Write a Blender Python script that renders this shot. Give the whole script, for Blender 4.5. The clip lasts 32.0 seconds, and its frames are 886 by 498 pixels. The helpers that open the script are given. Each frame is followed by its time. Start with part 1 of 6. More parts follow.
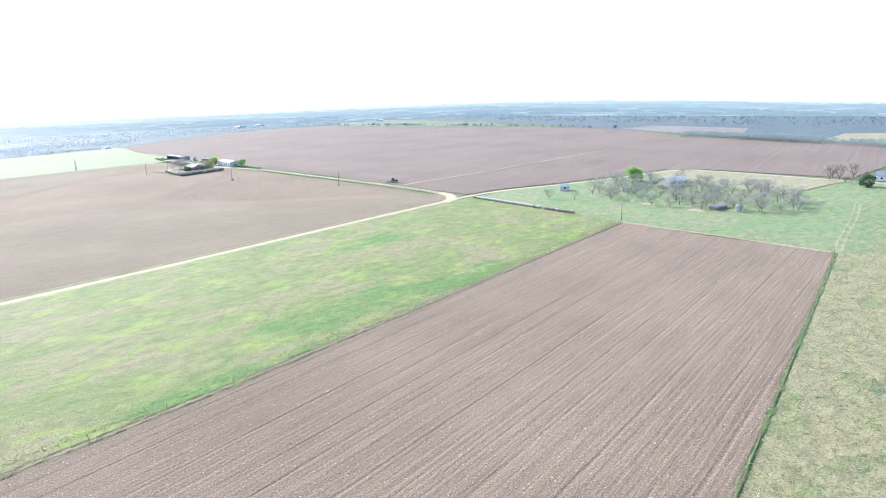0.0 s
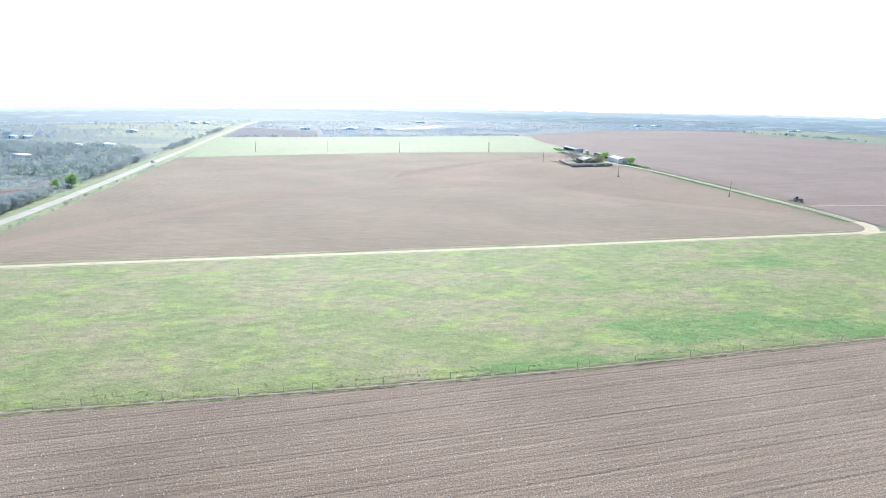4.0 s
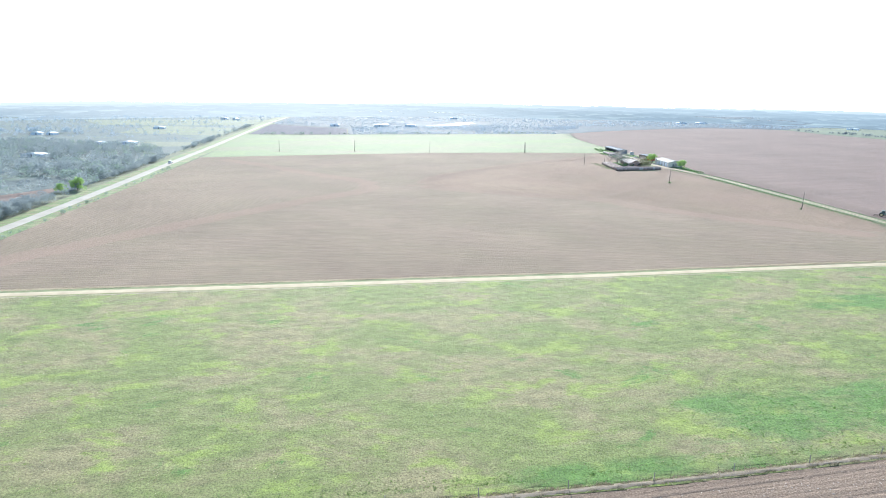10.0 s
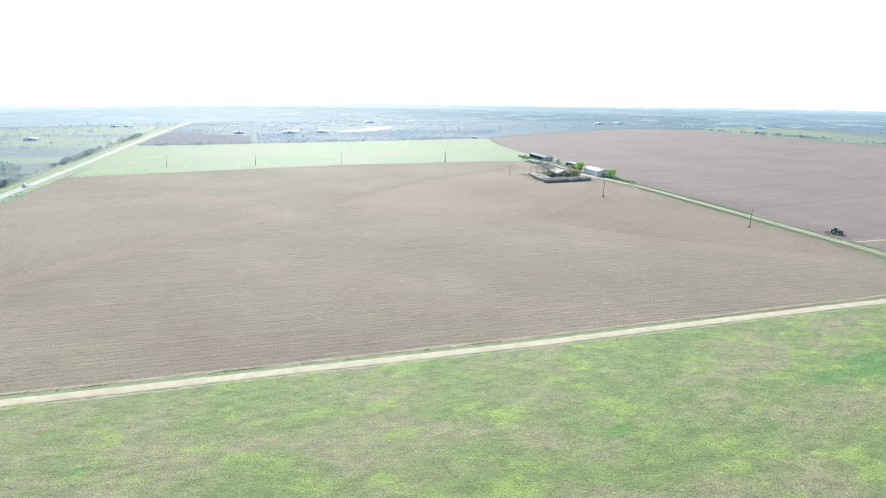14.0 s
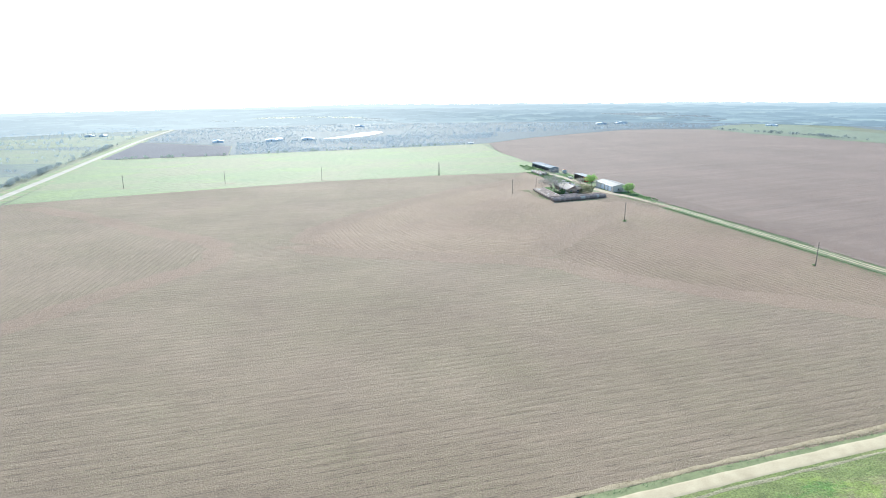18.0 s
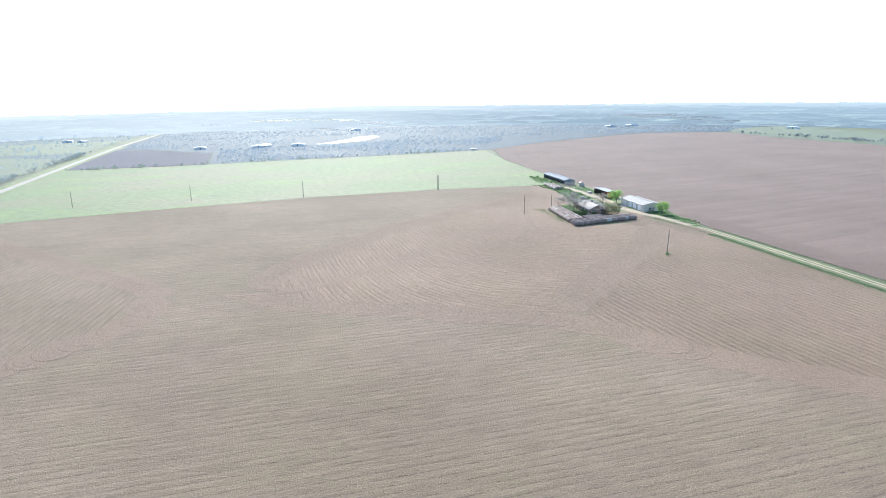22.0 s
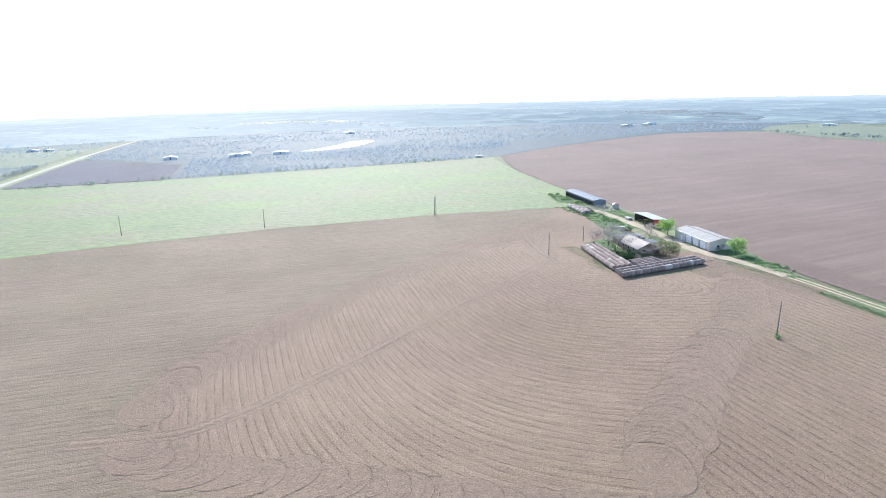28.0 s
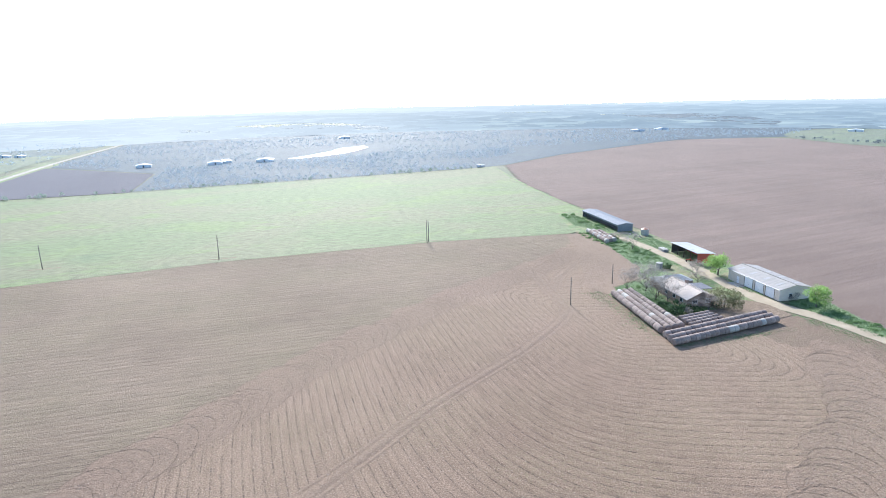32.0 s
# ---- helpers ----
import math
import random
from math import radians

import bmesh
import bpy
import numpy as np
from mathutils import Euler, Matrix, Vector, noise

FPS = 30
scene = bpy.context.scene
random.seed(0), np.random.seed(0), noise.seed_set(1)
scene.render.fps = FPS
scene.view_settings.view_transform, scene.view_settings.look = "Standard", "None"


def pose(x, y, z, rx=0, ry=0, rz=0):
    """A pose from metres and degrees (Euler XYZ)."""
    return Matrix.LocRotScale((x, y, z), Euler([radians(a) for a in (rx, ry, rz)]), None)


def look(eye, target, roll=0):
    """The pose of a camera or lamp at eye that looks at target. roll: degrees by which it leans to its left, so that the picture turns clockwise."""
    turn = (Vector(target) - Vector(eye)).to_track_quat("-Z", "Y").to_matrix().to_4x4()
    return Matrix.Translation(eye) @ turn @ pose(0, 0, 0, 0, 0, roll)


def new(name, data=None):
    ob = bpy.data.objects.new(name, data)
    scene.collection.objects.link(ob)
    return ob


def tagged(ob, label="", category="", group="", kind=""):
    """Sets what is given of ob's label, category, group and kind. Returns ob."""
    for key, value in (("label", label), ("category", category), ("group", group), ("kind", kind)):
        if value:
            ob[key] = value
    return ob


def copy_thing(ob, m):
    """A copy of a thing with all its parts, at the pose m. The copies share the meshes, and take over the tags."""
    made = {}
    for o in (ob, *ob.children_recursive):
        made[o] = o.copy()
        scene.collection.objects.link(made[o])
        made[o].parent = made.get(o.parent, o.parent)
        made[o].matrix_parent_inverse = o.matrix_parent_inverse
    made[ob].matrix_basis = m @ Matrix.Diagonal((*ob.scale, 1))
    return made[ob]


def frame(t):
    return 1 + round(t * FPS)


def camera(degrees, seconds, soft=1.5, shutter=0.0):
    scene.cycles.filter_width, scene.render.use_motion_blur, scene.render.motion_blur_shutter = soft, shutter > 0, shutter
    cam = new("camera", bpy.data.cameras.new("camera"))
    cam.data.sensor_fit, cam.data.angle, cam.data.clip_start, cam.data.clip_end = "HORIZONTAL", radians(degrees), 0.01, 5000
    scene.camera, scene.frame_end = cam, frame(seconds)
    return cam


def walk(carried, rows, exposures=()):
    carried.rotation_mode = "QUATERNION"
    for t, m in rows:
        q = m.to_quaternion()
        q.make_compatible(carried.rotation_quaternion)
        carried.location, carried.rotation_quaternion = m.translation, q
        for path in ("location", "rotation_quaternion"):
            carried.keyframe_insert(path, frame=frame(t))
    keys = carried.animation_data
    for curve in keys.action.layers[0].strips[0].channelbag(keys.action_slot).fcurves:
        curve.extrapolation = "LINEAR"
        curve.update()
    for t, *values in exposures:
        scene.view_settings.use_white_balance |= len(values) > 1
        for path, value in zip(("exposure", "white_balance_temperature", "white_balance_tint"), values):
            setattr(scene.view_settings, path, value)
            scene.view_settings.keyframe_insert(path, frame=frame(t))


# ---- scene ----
cam = camera(71.4, 32.0, soft=0.9)
PATH = [
    (0, (-5.47, -194.06, 50.94), (63.97, -126.69, 25.67), -2.29),
    (0.5, (-5.51, -194.01, 50.60), (58.98, -121.75, 25.72), -1.97),
    (1, (-5.46, -193.96, 50.37), (50.87, -115.07, 25.80), -1.51),
    (1.5, (-5.29, -193.79, 50.21), (43.09, -109.74, 25.82), -0.97),
    (2, (-5.12, -193.52, 50.08), (35.77, -105.57, 25.76), -0.41),
    (2.5, (-5.10, -193.41, 50.01), (28.15, -102.27, 25.73), 0.11),
    (3, (-5.11, -193.72, 50.03), (20.43, -100.14, 25.73), 0.38),
    (3.5, (-5.02, -194.22, 50.09), (16.47, -99.65, 25.69), 0.58),
    (5.5, (-4.20, -192.77, 50.64), (11.38, -97.12, 25.97), 0.73),
    (6, (-3.80, -191.05, 50.87), (11.06, -95.31, 26.12), 0.81),
    (6.5, (-3.24, -188.89, 51.08), (10.10, -92.95, 26.24), 0.83),
    (7, (-2.60, -186.21, 51.26), (9.64, -90.13, 26.34), 0.80),
    (7.5, (-1.92, -183.12, 51.42), (9.67, -86.99, 26.42), 0.79),
    (8, (-1.24, -179.71, 51.58), (10.10, -83.59, 26.45), 0.80),
    (8.5, (-0.54, -175.84, 51.70), (9.81, -79.63, 26.48), 0.81),
    (9, (0.16, -171.55, 51.78), (12.74, -75.62, 26.49), 0.80),
    (9.5, (0.94, -167.08, 51.82), (13.69, -71.19, 26.46), 0.74),
    (10, (1.93, -162.47, 51.85), (15.83, -66.75, 26.46), 0.68),
    (10.5, (3.23, -157.67, 51.87), (19.55, -62.34, 26.49), 0.62),
    (11, (4.78, -152.47, 51.88), (23.60, -57.60, 26.49), 0.50),
    (11.5, (6.40, -146.98, 51.86), (28.80, -52.89, 26.47), 0.33),
    (12, (7.97, -141.27, 51.85), (32.28, -47.65, 26.47), 0.18),
    (12.5, (8.81, -136.10, 51.73), (33.97, -42.64, 26.57), 0.17),
    (13, (10.14, -130.51, 52.17), (35.81, -37.19, 27.01), 0.13),
    (13.5, (11.65, -124.77, 53.63), (37.53, -31.53, 28.40), 0.26),
    (14, (13.32, -119.00, 55.26), (39.30, -25.81, 29.97), 0.29),
    (14.5, (15.10, -113.27, 56.80), (41.14, -20.10, 31.50), 0.40),
    (17, (26.00, -81.68, 59.53), (52.15, 11.38, 33.91), -0.60),
    (19, (33.57, -55.85, 59.37), (59.80, 37.24, 33.92), -0.76),
    (21, (41.91, -29.46, 59.59), (68.07, 63.66, 34.18), -0.84),
    (23, (50.06, -2.64, 59.39), (75.78, 90.61, 34.04), -1.06),
    (25, (57.59, 21.92, 59.50), (83.16, 115.22, 34.21), -1.31),
    (28, (69.91, 58.04, 60.11), (95.07, 151.34, 34.40), -1.70),
    (30, (78.11, 82.33, 59.58), (103.13, 175.73, 34.07), -1.65),
    (32, (86.75, 107.11, 59.35), (111.66, 200.59, 34.04), -1.60),
]
walk(cam, [(t, look(eye, target, roll)) for t, eye, target, roll in PATH], [(0.0, 1.48, 5890, 7), (1.5, 1.39, 5880, 6), (3.0, 1.31, 5870, 6), (6.0, 1.29, 5860, 6), (9.0, 1.3, 5870, 6), (13.0, 1.27, 5910, 3), (17.0, 1.22, 5910, 1), (21.0, 1.22, 5880, 5), (28.0, 1.25, 5880, 9), (32.0, 1.24, 5860, 9)])

# ---- sky and sun ----
SUN_EL, SUN_AZ = radians(30.5), radians(4.5)
world = bpy.data.worlds.new("sky")
scene.world = world
world.use_nodes = True
wn = world.node_tree.nodes
sky = wn.new("ShaderNodeTexSky")
sky.sky_type = "NISHITA"
sky.sun_disc = False
sky.sun_elevation = SUN_EL
sky.sun_rotation = SUN_AZ
sky.altitude = 150
sky.air_density = 1.0
sky.dust_density = 1.2
sky.ozone_density = 1.0
wn["Background"].inputs["Strength"].default_value = 0.15
# the horizon lies a little below eye level: the land falls away
coord = wn.new("ShaderNodeTexCoord")
lower = wn.new("ShaderNodeVectorMath")
lower.operation = "ADD"
lower.inputs[1].default_value = (0, 0, 0.07)
world.node_tree.links.new(coord.outputs["Generated"], lower.inputs[0])
world.node_tree.links.new(lower.outputs[0], sky.inputs["Vector"])
world.node_tree.links.new(sky.outputs[0], wn["Background"].inputs["Color"])
lamp = bpy.data.lights.new("sun", "SUN")
lamp.energy = 3.75
lamp.angle = radians(0.6)
lamp.color = (1.0, 0.94, 0.86)
sun = new("sun", lamp)
sun.matrix_world = look((0, 0, 300), (-math.cos(SUN_EL) * math.sin(SUN_AZ), -math.cos(SUN_EL) * math.cos(SUN_AZ), 300 - math.sin(SUN_EL)))


# ---- materials ----
class Nodes:
    """A short way to write node trees."""

    def __init__(self, name):
        self.m = bpy.data.materials.new(name)
        self.m.use_nodes = True
        self.t = self.m.node_tree
        self.b = self.t.nodes["Principled BSDF"]

    def node(self, kind, **values):
        n = self.t.nodes.new(kind)
        for key, v in values.items():
            n.inputs[int(key[1:])].default_value = v
        return n

    def link(self, a, b):
        self.t.links.new(a, b)

    def place(self, local=False, stretch=(1, 1, 1)):
        if local:
            out = self.node("ShaderNodeTexCoord").outputs["Object"]
        else:
            out = self.node("ShaderNodeNewGeometry").outputs["Position"]
        if stretch != (1, 1, 1):
            mul = self.node("ShaderNodeVectorMath")
            mul.operation = "MULTIPLY"
            mul.inputs[1].default_value = stretch
            self.link(out, mul.inputs[0])
            out = mul.outputs[0]
        return out

    def noise(self, where, scale, detail=4.0, rough=0.55, warp=0.0):
        n = self.node("ShaderNodeTexNoise")
        n.inputs["Scale"].default_value = scale
        n.inputs["Detail"].default_value = detail
        n.inputs["Roughness"].default_value = rough
        n.inputs["Distortion"].default_value = warp
        self.link(where, n.inputs["Vector"])
        return n.outputs["Fac"]

    def ramp(self, fac, stops):
        n = self.node("ShaderNodeValToRGB")
        el = n.color_ramp.elements
        while len(el) < len(stops):
            el.new(0.5)
        for e, (p, c) in zip(el, stops):
            e.position = p
            e.color = (*c, 1) if isinstance(c, tuple) else (c, c, c, 1)
        self.link(fac, n.inputs[0])
        return n.outputs[0]

    def mix(self, fac, a, b, kind="MIX"):
        n = self.node("ShaderNodeMix")
        n.data_type = "RGBA"
        n.blend_type = kind
        for v, i in ((fac, 0), (a, 6), (b, 7)):
            if isinstance(v, (int, float)):
                n.inputs[i].default_value = v
            elif isinstance(v, tuple):
                n.inputs[i].default_value = (*v, 1)
            else:
                self.link(v, n.inputs[i])
        return n.outputs[2]

    def math(self, op, a, b=0.0):
        n = self.node("ShaderNodeMath")
        n.operation = op
        for v, i in ((a, 0), (b, 1)):
            if isinstance(v, (int, float)):
                n.inputs[i].default_value = v
            else:
                self.link(v, n.inputs[i])
        return n.outputs[0]

    def bump(self, height, strength, distance):
        n = self.node("ShaderNodeBump")
        n.inputs["Strength"].default_value = strength
        n.inputs["Distance"].default_value = distance
        self.link(height, n.inputs["Height"])
        self.link(n.outputs[0], self.b.inputs["Normal"])

    def dusty(self, weight, tint):
        """Dust and fine hairs that catch the light at a shallow angle."""
        self.b.inputs["Sheen Weight"].default_value = weight
        self.b.inputs["Sheen Roughness"].default_value = 0.4
        self.b.inputs["Sheen Tint"].default_value = (*tint, 1)

    def done(self, color, rough=0.9, metal=0.0, spec=0.3):
        if isinstance(color, tuple):
            self.b.inputs["Base Color"].default_value = (*color, 1)
        else:
            self.link(color, self.b.inputs["Base Color"])
        if isinstance(rough, (int, float)):
            self.b.inputs["Roughness"].default_value = rough
        else:
            self.link(rough, self.b.inputs["Roughness"])
        self.b.inputs["Metallic"].default_value = metal
        self.b.inputs["Specular IOR Level"].default_value = spec
        return self.m


def plain(name, a, b, s1=1.2, s2=9.0, rough=0.8, bump=0.25, dist=0.02, metal=0.0, spec=0.3, local=True, vary=0.0):
    """Two-scale variation between two colours, with fine relief."""
    n = Nodes(name)
    w = n.place(local)
    big, small = n.noise(w, s1, 3), n.noise(w, s2, 5, 0.65)
    mixed = n.math("ADD", n.math("MULTIPLY", big, 0.6), n.math("MULTIPLY", small, 0.4))
    c = n.ramp(mixed, [(0.34, a), (0.66, b)])
    if vary:
        info = n.node("ShaderNodeObjectInfo")
        k = n.math("ADD", n.math("MULTIPLY", info.outputs["Random"], vary), 1 - vary / 2)
        c = n.mix(1.0, c, k, "MULTIPLY")
    n.bump(small, bump, dist)
    return n.done(c, rough, metal, spec)


# the bent rows round the farm yard are rings of a sheared, flattened rounded square
BEND_X, BEND_Y, BEND_FLAT, BEND_SHEAR, BEND_POWER = 169.0, 236.4, 0.685, 0.378, 5.0


def polar(n, along):
    """Position as (angle, rounded-square distance), for furrows ploughed in bent rows."""
    sep = n.node("ShaderNodeSeparateXYZ")
    n.link(n.place(), sep.inputs[0])
    u = n.math("SUBTRACT", sep.outputs[0], BEND_X)
    v = n.math("MULTIPLY", n.math("ADD", n.math("SUBTRACT", sep.outputs[1], BEND_Y), n.math("MULTIPLY", u, BEND_SHEAR)), BEND_FLAT)
    pu, pv = n.math("POWER", n.math("ABSOLUTE", u), BEND_POWER), n.math("POWER", n.math("ABSOLUTE", v), BEND_POWER)
    r = n.math("POWER", n.math("ADD", pu, pv), 1 / BEND_POWER)
    a = n.math("MULTIPLY", n.math("ARCTAN2", u, v), along)
    join = n.node("ShaderNodeCombineXYZ")
    n.link(a, join.inputs[0])
    n.link(r, join.inputs[1])
    return join.outputs[0]


def soil(name, dark, pale, straw, green=0.0, stretch=(0.15, 1, 1), specks=0.3, arc=False, dash=0.1, dust=0.06, slope=0.0, pitch=0.0, line=0.45, lone=False, band=0.0, crumbs=1.0):
    """Tilled earth: rows with furrow shade painted as dark broken lines, clods, pale straw bits and a thin green tinge
    of weeds.
    lone: only some rows have a dark line, and it runs on without a break; band: pale and dark passes, a few metres
    wide."""
    n = Nodes(name)
    w = n.place()
    if arc:
        long = polar(n, 14.0)
    else:
        turned = n.node("ShaderNodeVectorRotate")
        turned.rotation_type = "Z_AXIS"
        turned.inputs["Angle"].default_value = -math.atan(slope)
        n.link(w, turned.inputs["Vector"])
        scaled = n.node("ShaderNodeVectorMath")
        scaled.operation = "MULTIPLY"
        scaled.inputs[1].default_value = stretch
        n.link(turned.outputs[0], scaled.inputs[0])
        long = scaled.outputs[0]
    broad = n.noise(w, 0.018, 3)
    streak = n.noise(long, 0.9, 5, 0.6)
    clod = n.noise(w, 3.2, 5, 0.7)
    f = n.math("ADD", n.math("MULTIPLY", broad, 0.26), n.math("ADD", n.math("MULTIPLY", streak, 0.24), n.math("MULTIPLY", clod, 0.5)))
    c = n.ramp(f, [(0.38, dark), (0.6, pale)])
    bits = n.noise(w, 2.3, 2, 0.5)
    c = n.mix(n.math("MULTIPLY", n.ramp(bits, [(0.66, 0.0), (0.72, 1.0)]), specks), c, straw)
    if green:
        g = n.noise(w, 0.03, 4, 0.6)
        weeds = n.math("MULTIPLY", n.ramp(g, [(0.38, 0.0), (0.64, 1.0)]), n.ramp(n.noise(w, 1.6, 3), [(0.4, 0.0), (0.7, 1.0)]))
        c = n.mix(n.math("MULTIPLY", weeds, green), c, (0.17, 0.2, 0.07))
    crumb = n.noise(w, 3.8, 5, 0.7)
    c = n.mix(1.0, c, n.ramp(crumb, [(0.34, 1.0 - 0.48 * crumbs), (0.5, 1.0), (0.66, 1.0 + 0.45 * crumbs)]), "MULTIPLY")
    thin = n.noise(long, 2.6, 4, 0.7)
    c = n.mix(1.0, c, n.ramp(thin, [(0.36, 1.0 - dash), (0.47, 1.0), (0.62, 1.0), (0.72, 1.0 + 0.5 * dash)]), "MULTIPLY")
    sep = n.node("ShaderNodeSeparateXYZ")
    n.link(long, sep.inputs[0])

    def across(k_along, k_row, row):
        join = n.node("ShaderNodeCombineXYZ")
        n.link(n.math("MULTIPLY", sep.outputs[0], k_along), join.inputs[0])
        n.link(n.math("MULTIPLY", row, k_row), join.inputs[1])
        return join.outputs[0]

    if band:
        c = n.mix(1.0, c, n.ramp(n.noise(across(0.06, 0.3, sep.outputs[1]), 1.0, 3, 0.6), [(0.36, 1.0 - band), (0.62, 1.0 + band)]), "MULTIPLY")
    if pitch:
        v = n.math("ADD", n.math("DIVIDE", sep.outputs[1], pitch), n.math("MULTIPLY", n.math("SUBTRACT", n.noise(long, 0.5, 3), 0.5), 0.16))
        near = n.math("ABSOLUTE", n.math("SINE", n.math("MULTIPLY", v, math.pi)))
        furrow_shade = n.ramp(near, [(0.07, 1.0), (0.22, 0.0)] if lone else [(0.1, 1.0), (0.36, 0.0)])
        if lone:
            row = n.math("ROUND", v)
            furrow_shade = n.math("MULTIPLY", furrow_shade, n.ramp(n.noise(across(0.12, 0.77, row), 1.0, 2), [(0.52, 0.1), (0.63, 1.0)]))
            furrow_shade = n.math("MULTIPLY", furrow_shade, n.ramp(n.noise(w, 1.1, 3, 0.7), [(0.3, 0.4), (0.6, 1.0)]))
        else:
            furrow_shade = n.math("MULTIPLY", furrow_shade, n.ramp(n.noise(long, 2.4, 4, 0.72), [(0.4, 0.1), (0.54, 1.0)]))
            furrow_shade = n.math("MULTIPLY", furrow_shade, n.ramp(n.noise(w, 1.3, 3, 0.7), [(0.4, 0.15), (0.58, 1.0)]))
        # Dark lines painted along the troughs stand for shade in the furrows.
        c = n.mix(n.math("MULTIPLY", furrow_shade, line), c, (0.05, 0.036, 0.026))
    height = n.math("ADD", n.math("ADD", clod, crumb), n.math("MULTIPLY", streak, 0.8))
    n.bump(height, 0.9, 0.16)
    n.dusty(dust, (1.0, 0.95, 0.9))
    return n.done(c, 0.95, spec=0.15)


def grass(name, tan, mid, bright, deep, scale=1.0, deep_at=(), tan_more=0.0, dust=0.06):
    """Rough pasture: tan dead grass, mid green, bright young patches, deep green lush patches."""
    n = Nodes(name)
    w = n.place()
    strip = n.place(stretch=(0.6, 1, 1))
    a = n.noise(strip, 0.055 * scale, 7, 0.68, 0.4)
    b = n.noise(strip, 0.13 * scale, 7, 0.68, 0.3)
    fine = n.noise(w, 1.6, 8, 0.8)
    blades = n.noise(w, 3.2, 5, 0.7)
    c = n.mix(n.ramp(a, [(0.42 + tan_more, 0.0), (0.55 + tan_more, 1.0)]), tan, mid)
    c = n.mix(n.math("MULTIPLY", n.ramp(b, [(0.53, 0.0), (0.61, 1.0)]), 0.9), c, bright)
    d = n.ramp(n.noise(strip, 0.1 * scale, 7, 0.7, 0.5), [(0.605, 0.0), (0.665, 0.85)])
    for x, y, rx, ry in deep_at:
        sep = n.node("ShaderNodeSeparateXYZ")
        n.link(w, sep.inputs[0])
        u = n.math("DIVIDE", n.math("SUBTRACT", sep.outputs[0], x), rx)
        v = n.math("DIVIDE", n.math("SUBTRACT", sep.outputs[1], y), ry)
        r = n.math("ADD", n.math("ADD", n.math("MULTIPLY", u, u), n.math("MULTIPLY", v, v)), n.math("MULTIPLY", n.math("SUBTRACT", b, 0.5), 5.5))
        d = n.math("MAXIMUM", d, n.ramp(r, [(0.05, 0.85), (1.05, 0.0)]))
    c = n.mix(d, c, deep)
    c = n.mix(n.math("MULTIPLY", fine, 0.75), c, n.mix(1.0, c, (0.45, 0.5, 0.4), "MULTIPLY"))
    coarse = n.noise(strip, 0.42, 5, 0.7)
    c = n.mix(1.0, c, n.ramp(coarse, [(0.34, 0.72), (0.52, 1.0), (0.68, 1.2)]), "MULTIPLY")
    c = n.mix(1.0, c, n.ramp(blades, [(0.35, 0.5), (0.5, 1.0), (0.65, 1.42)]), "MULTIPLY")
    n.bump(n.math("ADD", fine, n.math("MULTIPLY", n.noise(w, 0.5, 3), 0.8)), 0.8, 0.25)
    n.dusty(dust, (1.0, 1.0, 0.9))
    return n.done(c, 0.85, spec=0.25)


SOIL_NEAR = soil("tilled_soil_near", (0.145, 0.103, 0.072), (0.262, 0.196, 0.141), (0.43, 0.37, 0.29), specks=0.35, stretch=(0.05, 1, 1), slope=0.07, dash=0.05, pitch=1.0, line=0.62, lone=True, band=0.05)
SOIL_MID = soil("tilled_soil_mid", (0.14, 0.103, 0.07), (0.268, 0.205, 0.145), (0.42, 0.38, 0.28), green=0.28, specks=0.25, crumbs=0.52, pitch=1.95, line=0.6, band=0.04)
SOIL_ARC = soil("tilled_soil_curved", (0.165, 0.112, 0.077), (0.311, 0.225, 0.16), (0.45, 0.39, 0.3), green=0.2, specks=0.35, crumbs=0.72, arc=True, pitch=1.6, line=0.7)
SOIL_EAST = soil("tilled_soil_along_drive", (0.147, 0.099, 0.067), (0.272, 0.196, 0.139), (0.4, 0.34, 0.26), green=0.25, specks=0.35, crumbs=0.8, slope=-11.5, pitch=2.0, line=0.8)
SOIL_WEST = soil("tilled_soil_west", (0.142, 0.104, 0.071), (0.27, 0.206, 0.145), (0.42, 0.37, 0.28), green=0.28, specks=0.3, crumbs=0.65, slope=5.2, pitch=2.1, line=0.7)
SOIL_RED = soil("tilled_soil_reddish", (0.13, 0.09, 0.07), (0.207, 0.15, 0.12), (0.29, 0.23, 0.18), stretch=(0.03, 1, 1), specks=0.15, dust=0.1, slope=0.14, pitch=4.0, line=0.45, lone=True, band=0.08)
# The blue-grey tint of this dark soil stands for haze.
SOIL_DARK = soil("tilled_soil_dark_haze_tint", (0.09, 0.088, 0.1), (0.13, 0.127, 0.142), (0.2, 0.18, 0.16), specks=0.1)
GRASS = grass("pasture_grass", (0.262, 0.23, 0.115), (0.19, 0.222, 0.069), (0.252, 0.31, 0.07), (0.105, 0.215, 0.04), deep_at=((68, -80, 17, 10), (93, -79, 17, 9), (112, -84, 26, 7), (40, -91, 24, 3.2), (130, -30, 18, 6)))
GRASS_DRY = grass("dry_pasture_grass", (0.31, 0.27, 0.15), (0.235, 0.235, 0.11), (0.22, 0.24, 0.1), (0.1, 0.15, 0.07), tan_more=0.12)
GRASS_LAWN = grass("meadow_grass", (0.26, 0.27, 0.145), (0.2, 0.265, 0.12), (0.24, 0.3, 0.115), (0.16, 0.24, 0.1))
GRASS_CROP = grass("young_crop_grass", (0.215, 0.217, 0.12), (0.185, 0.228, 0.103), (0.2, 0.255, 0.095), (0.16, 0.205, 0.1), scale=0.22)
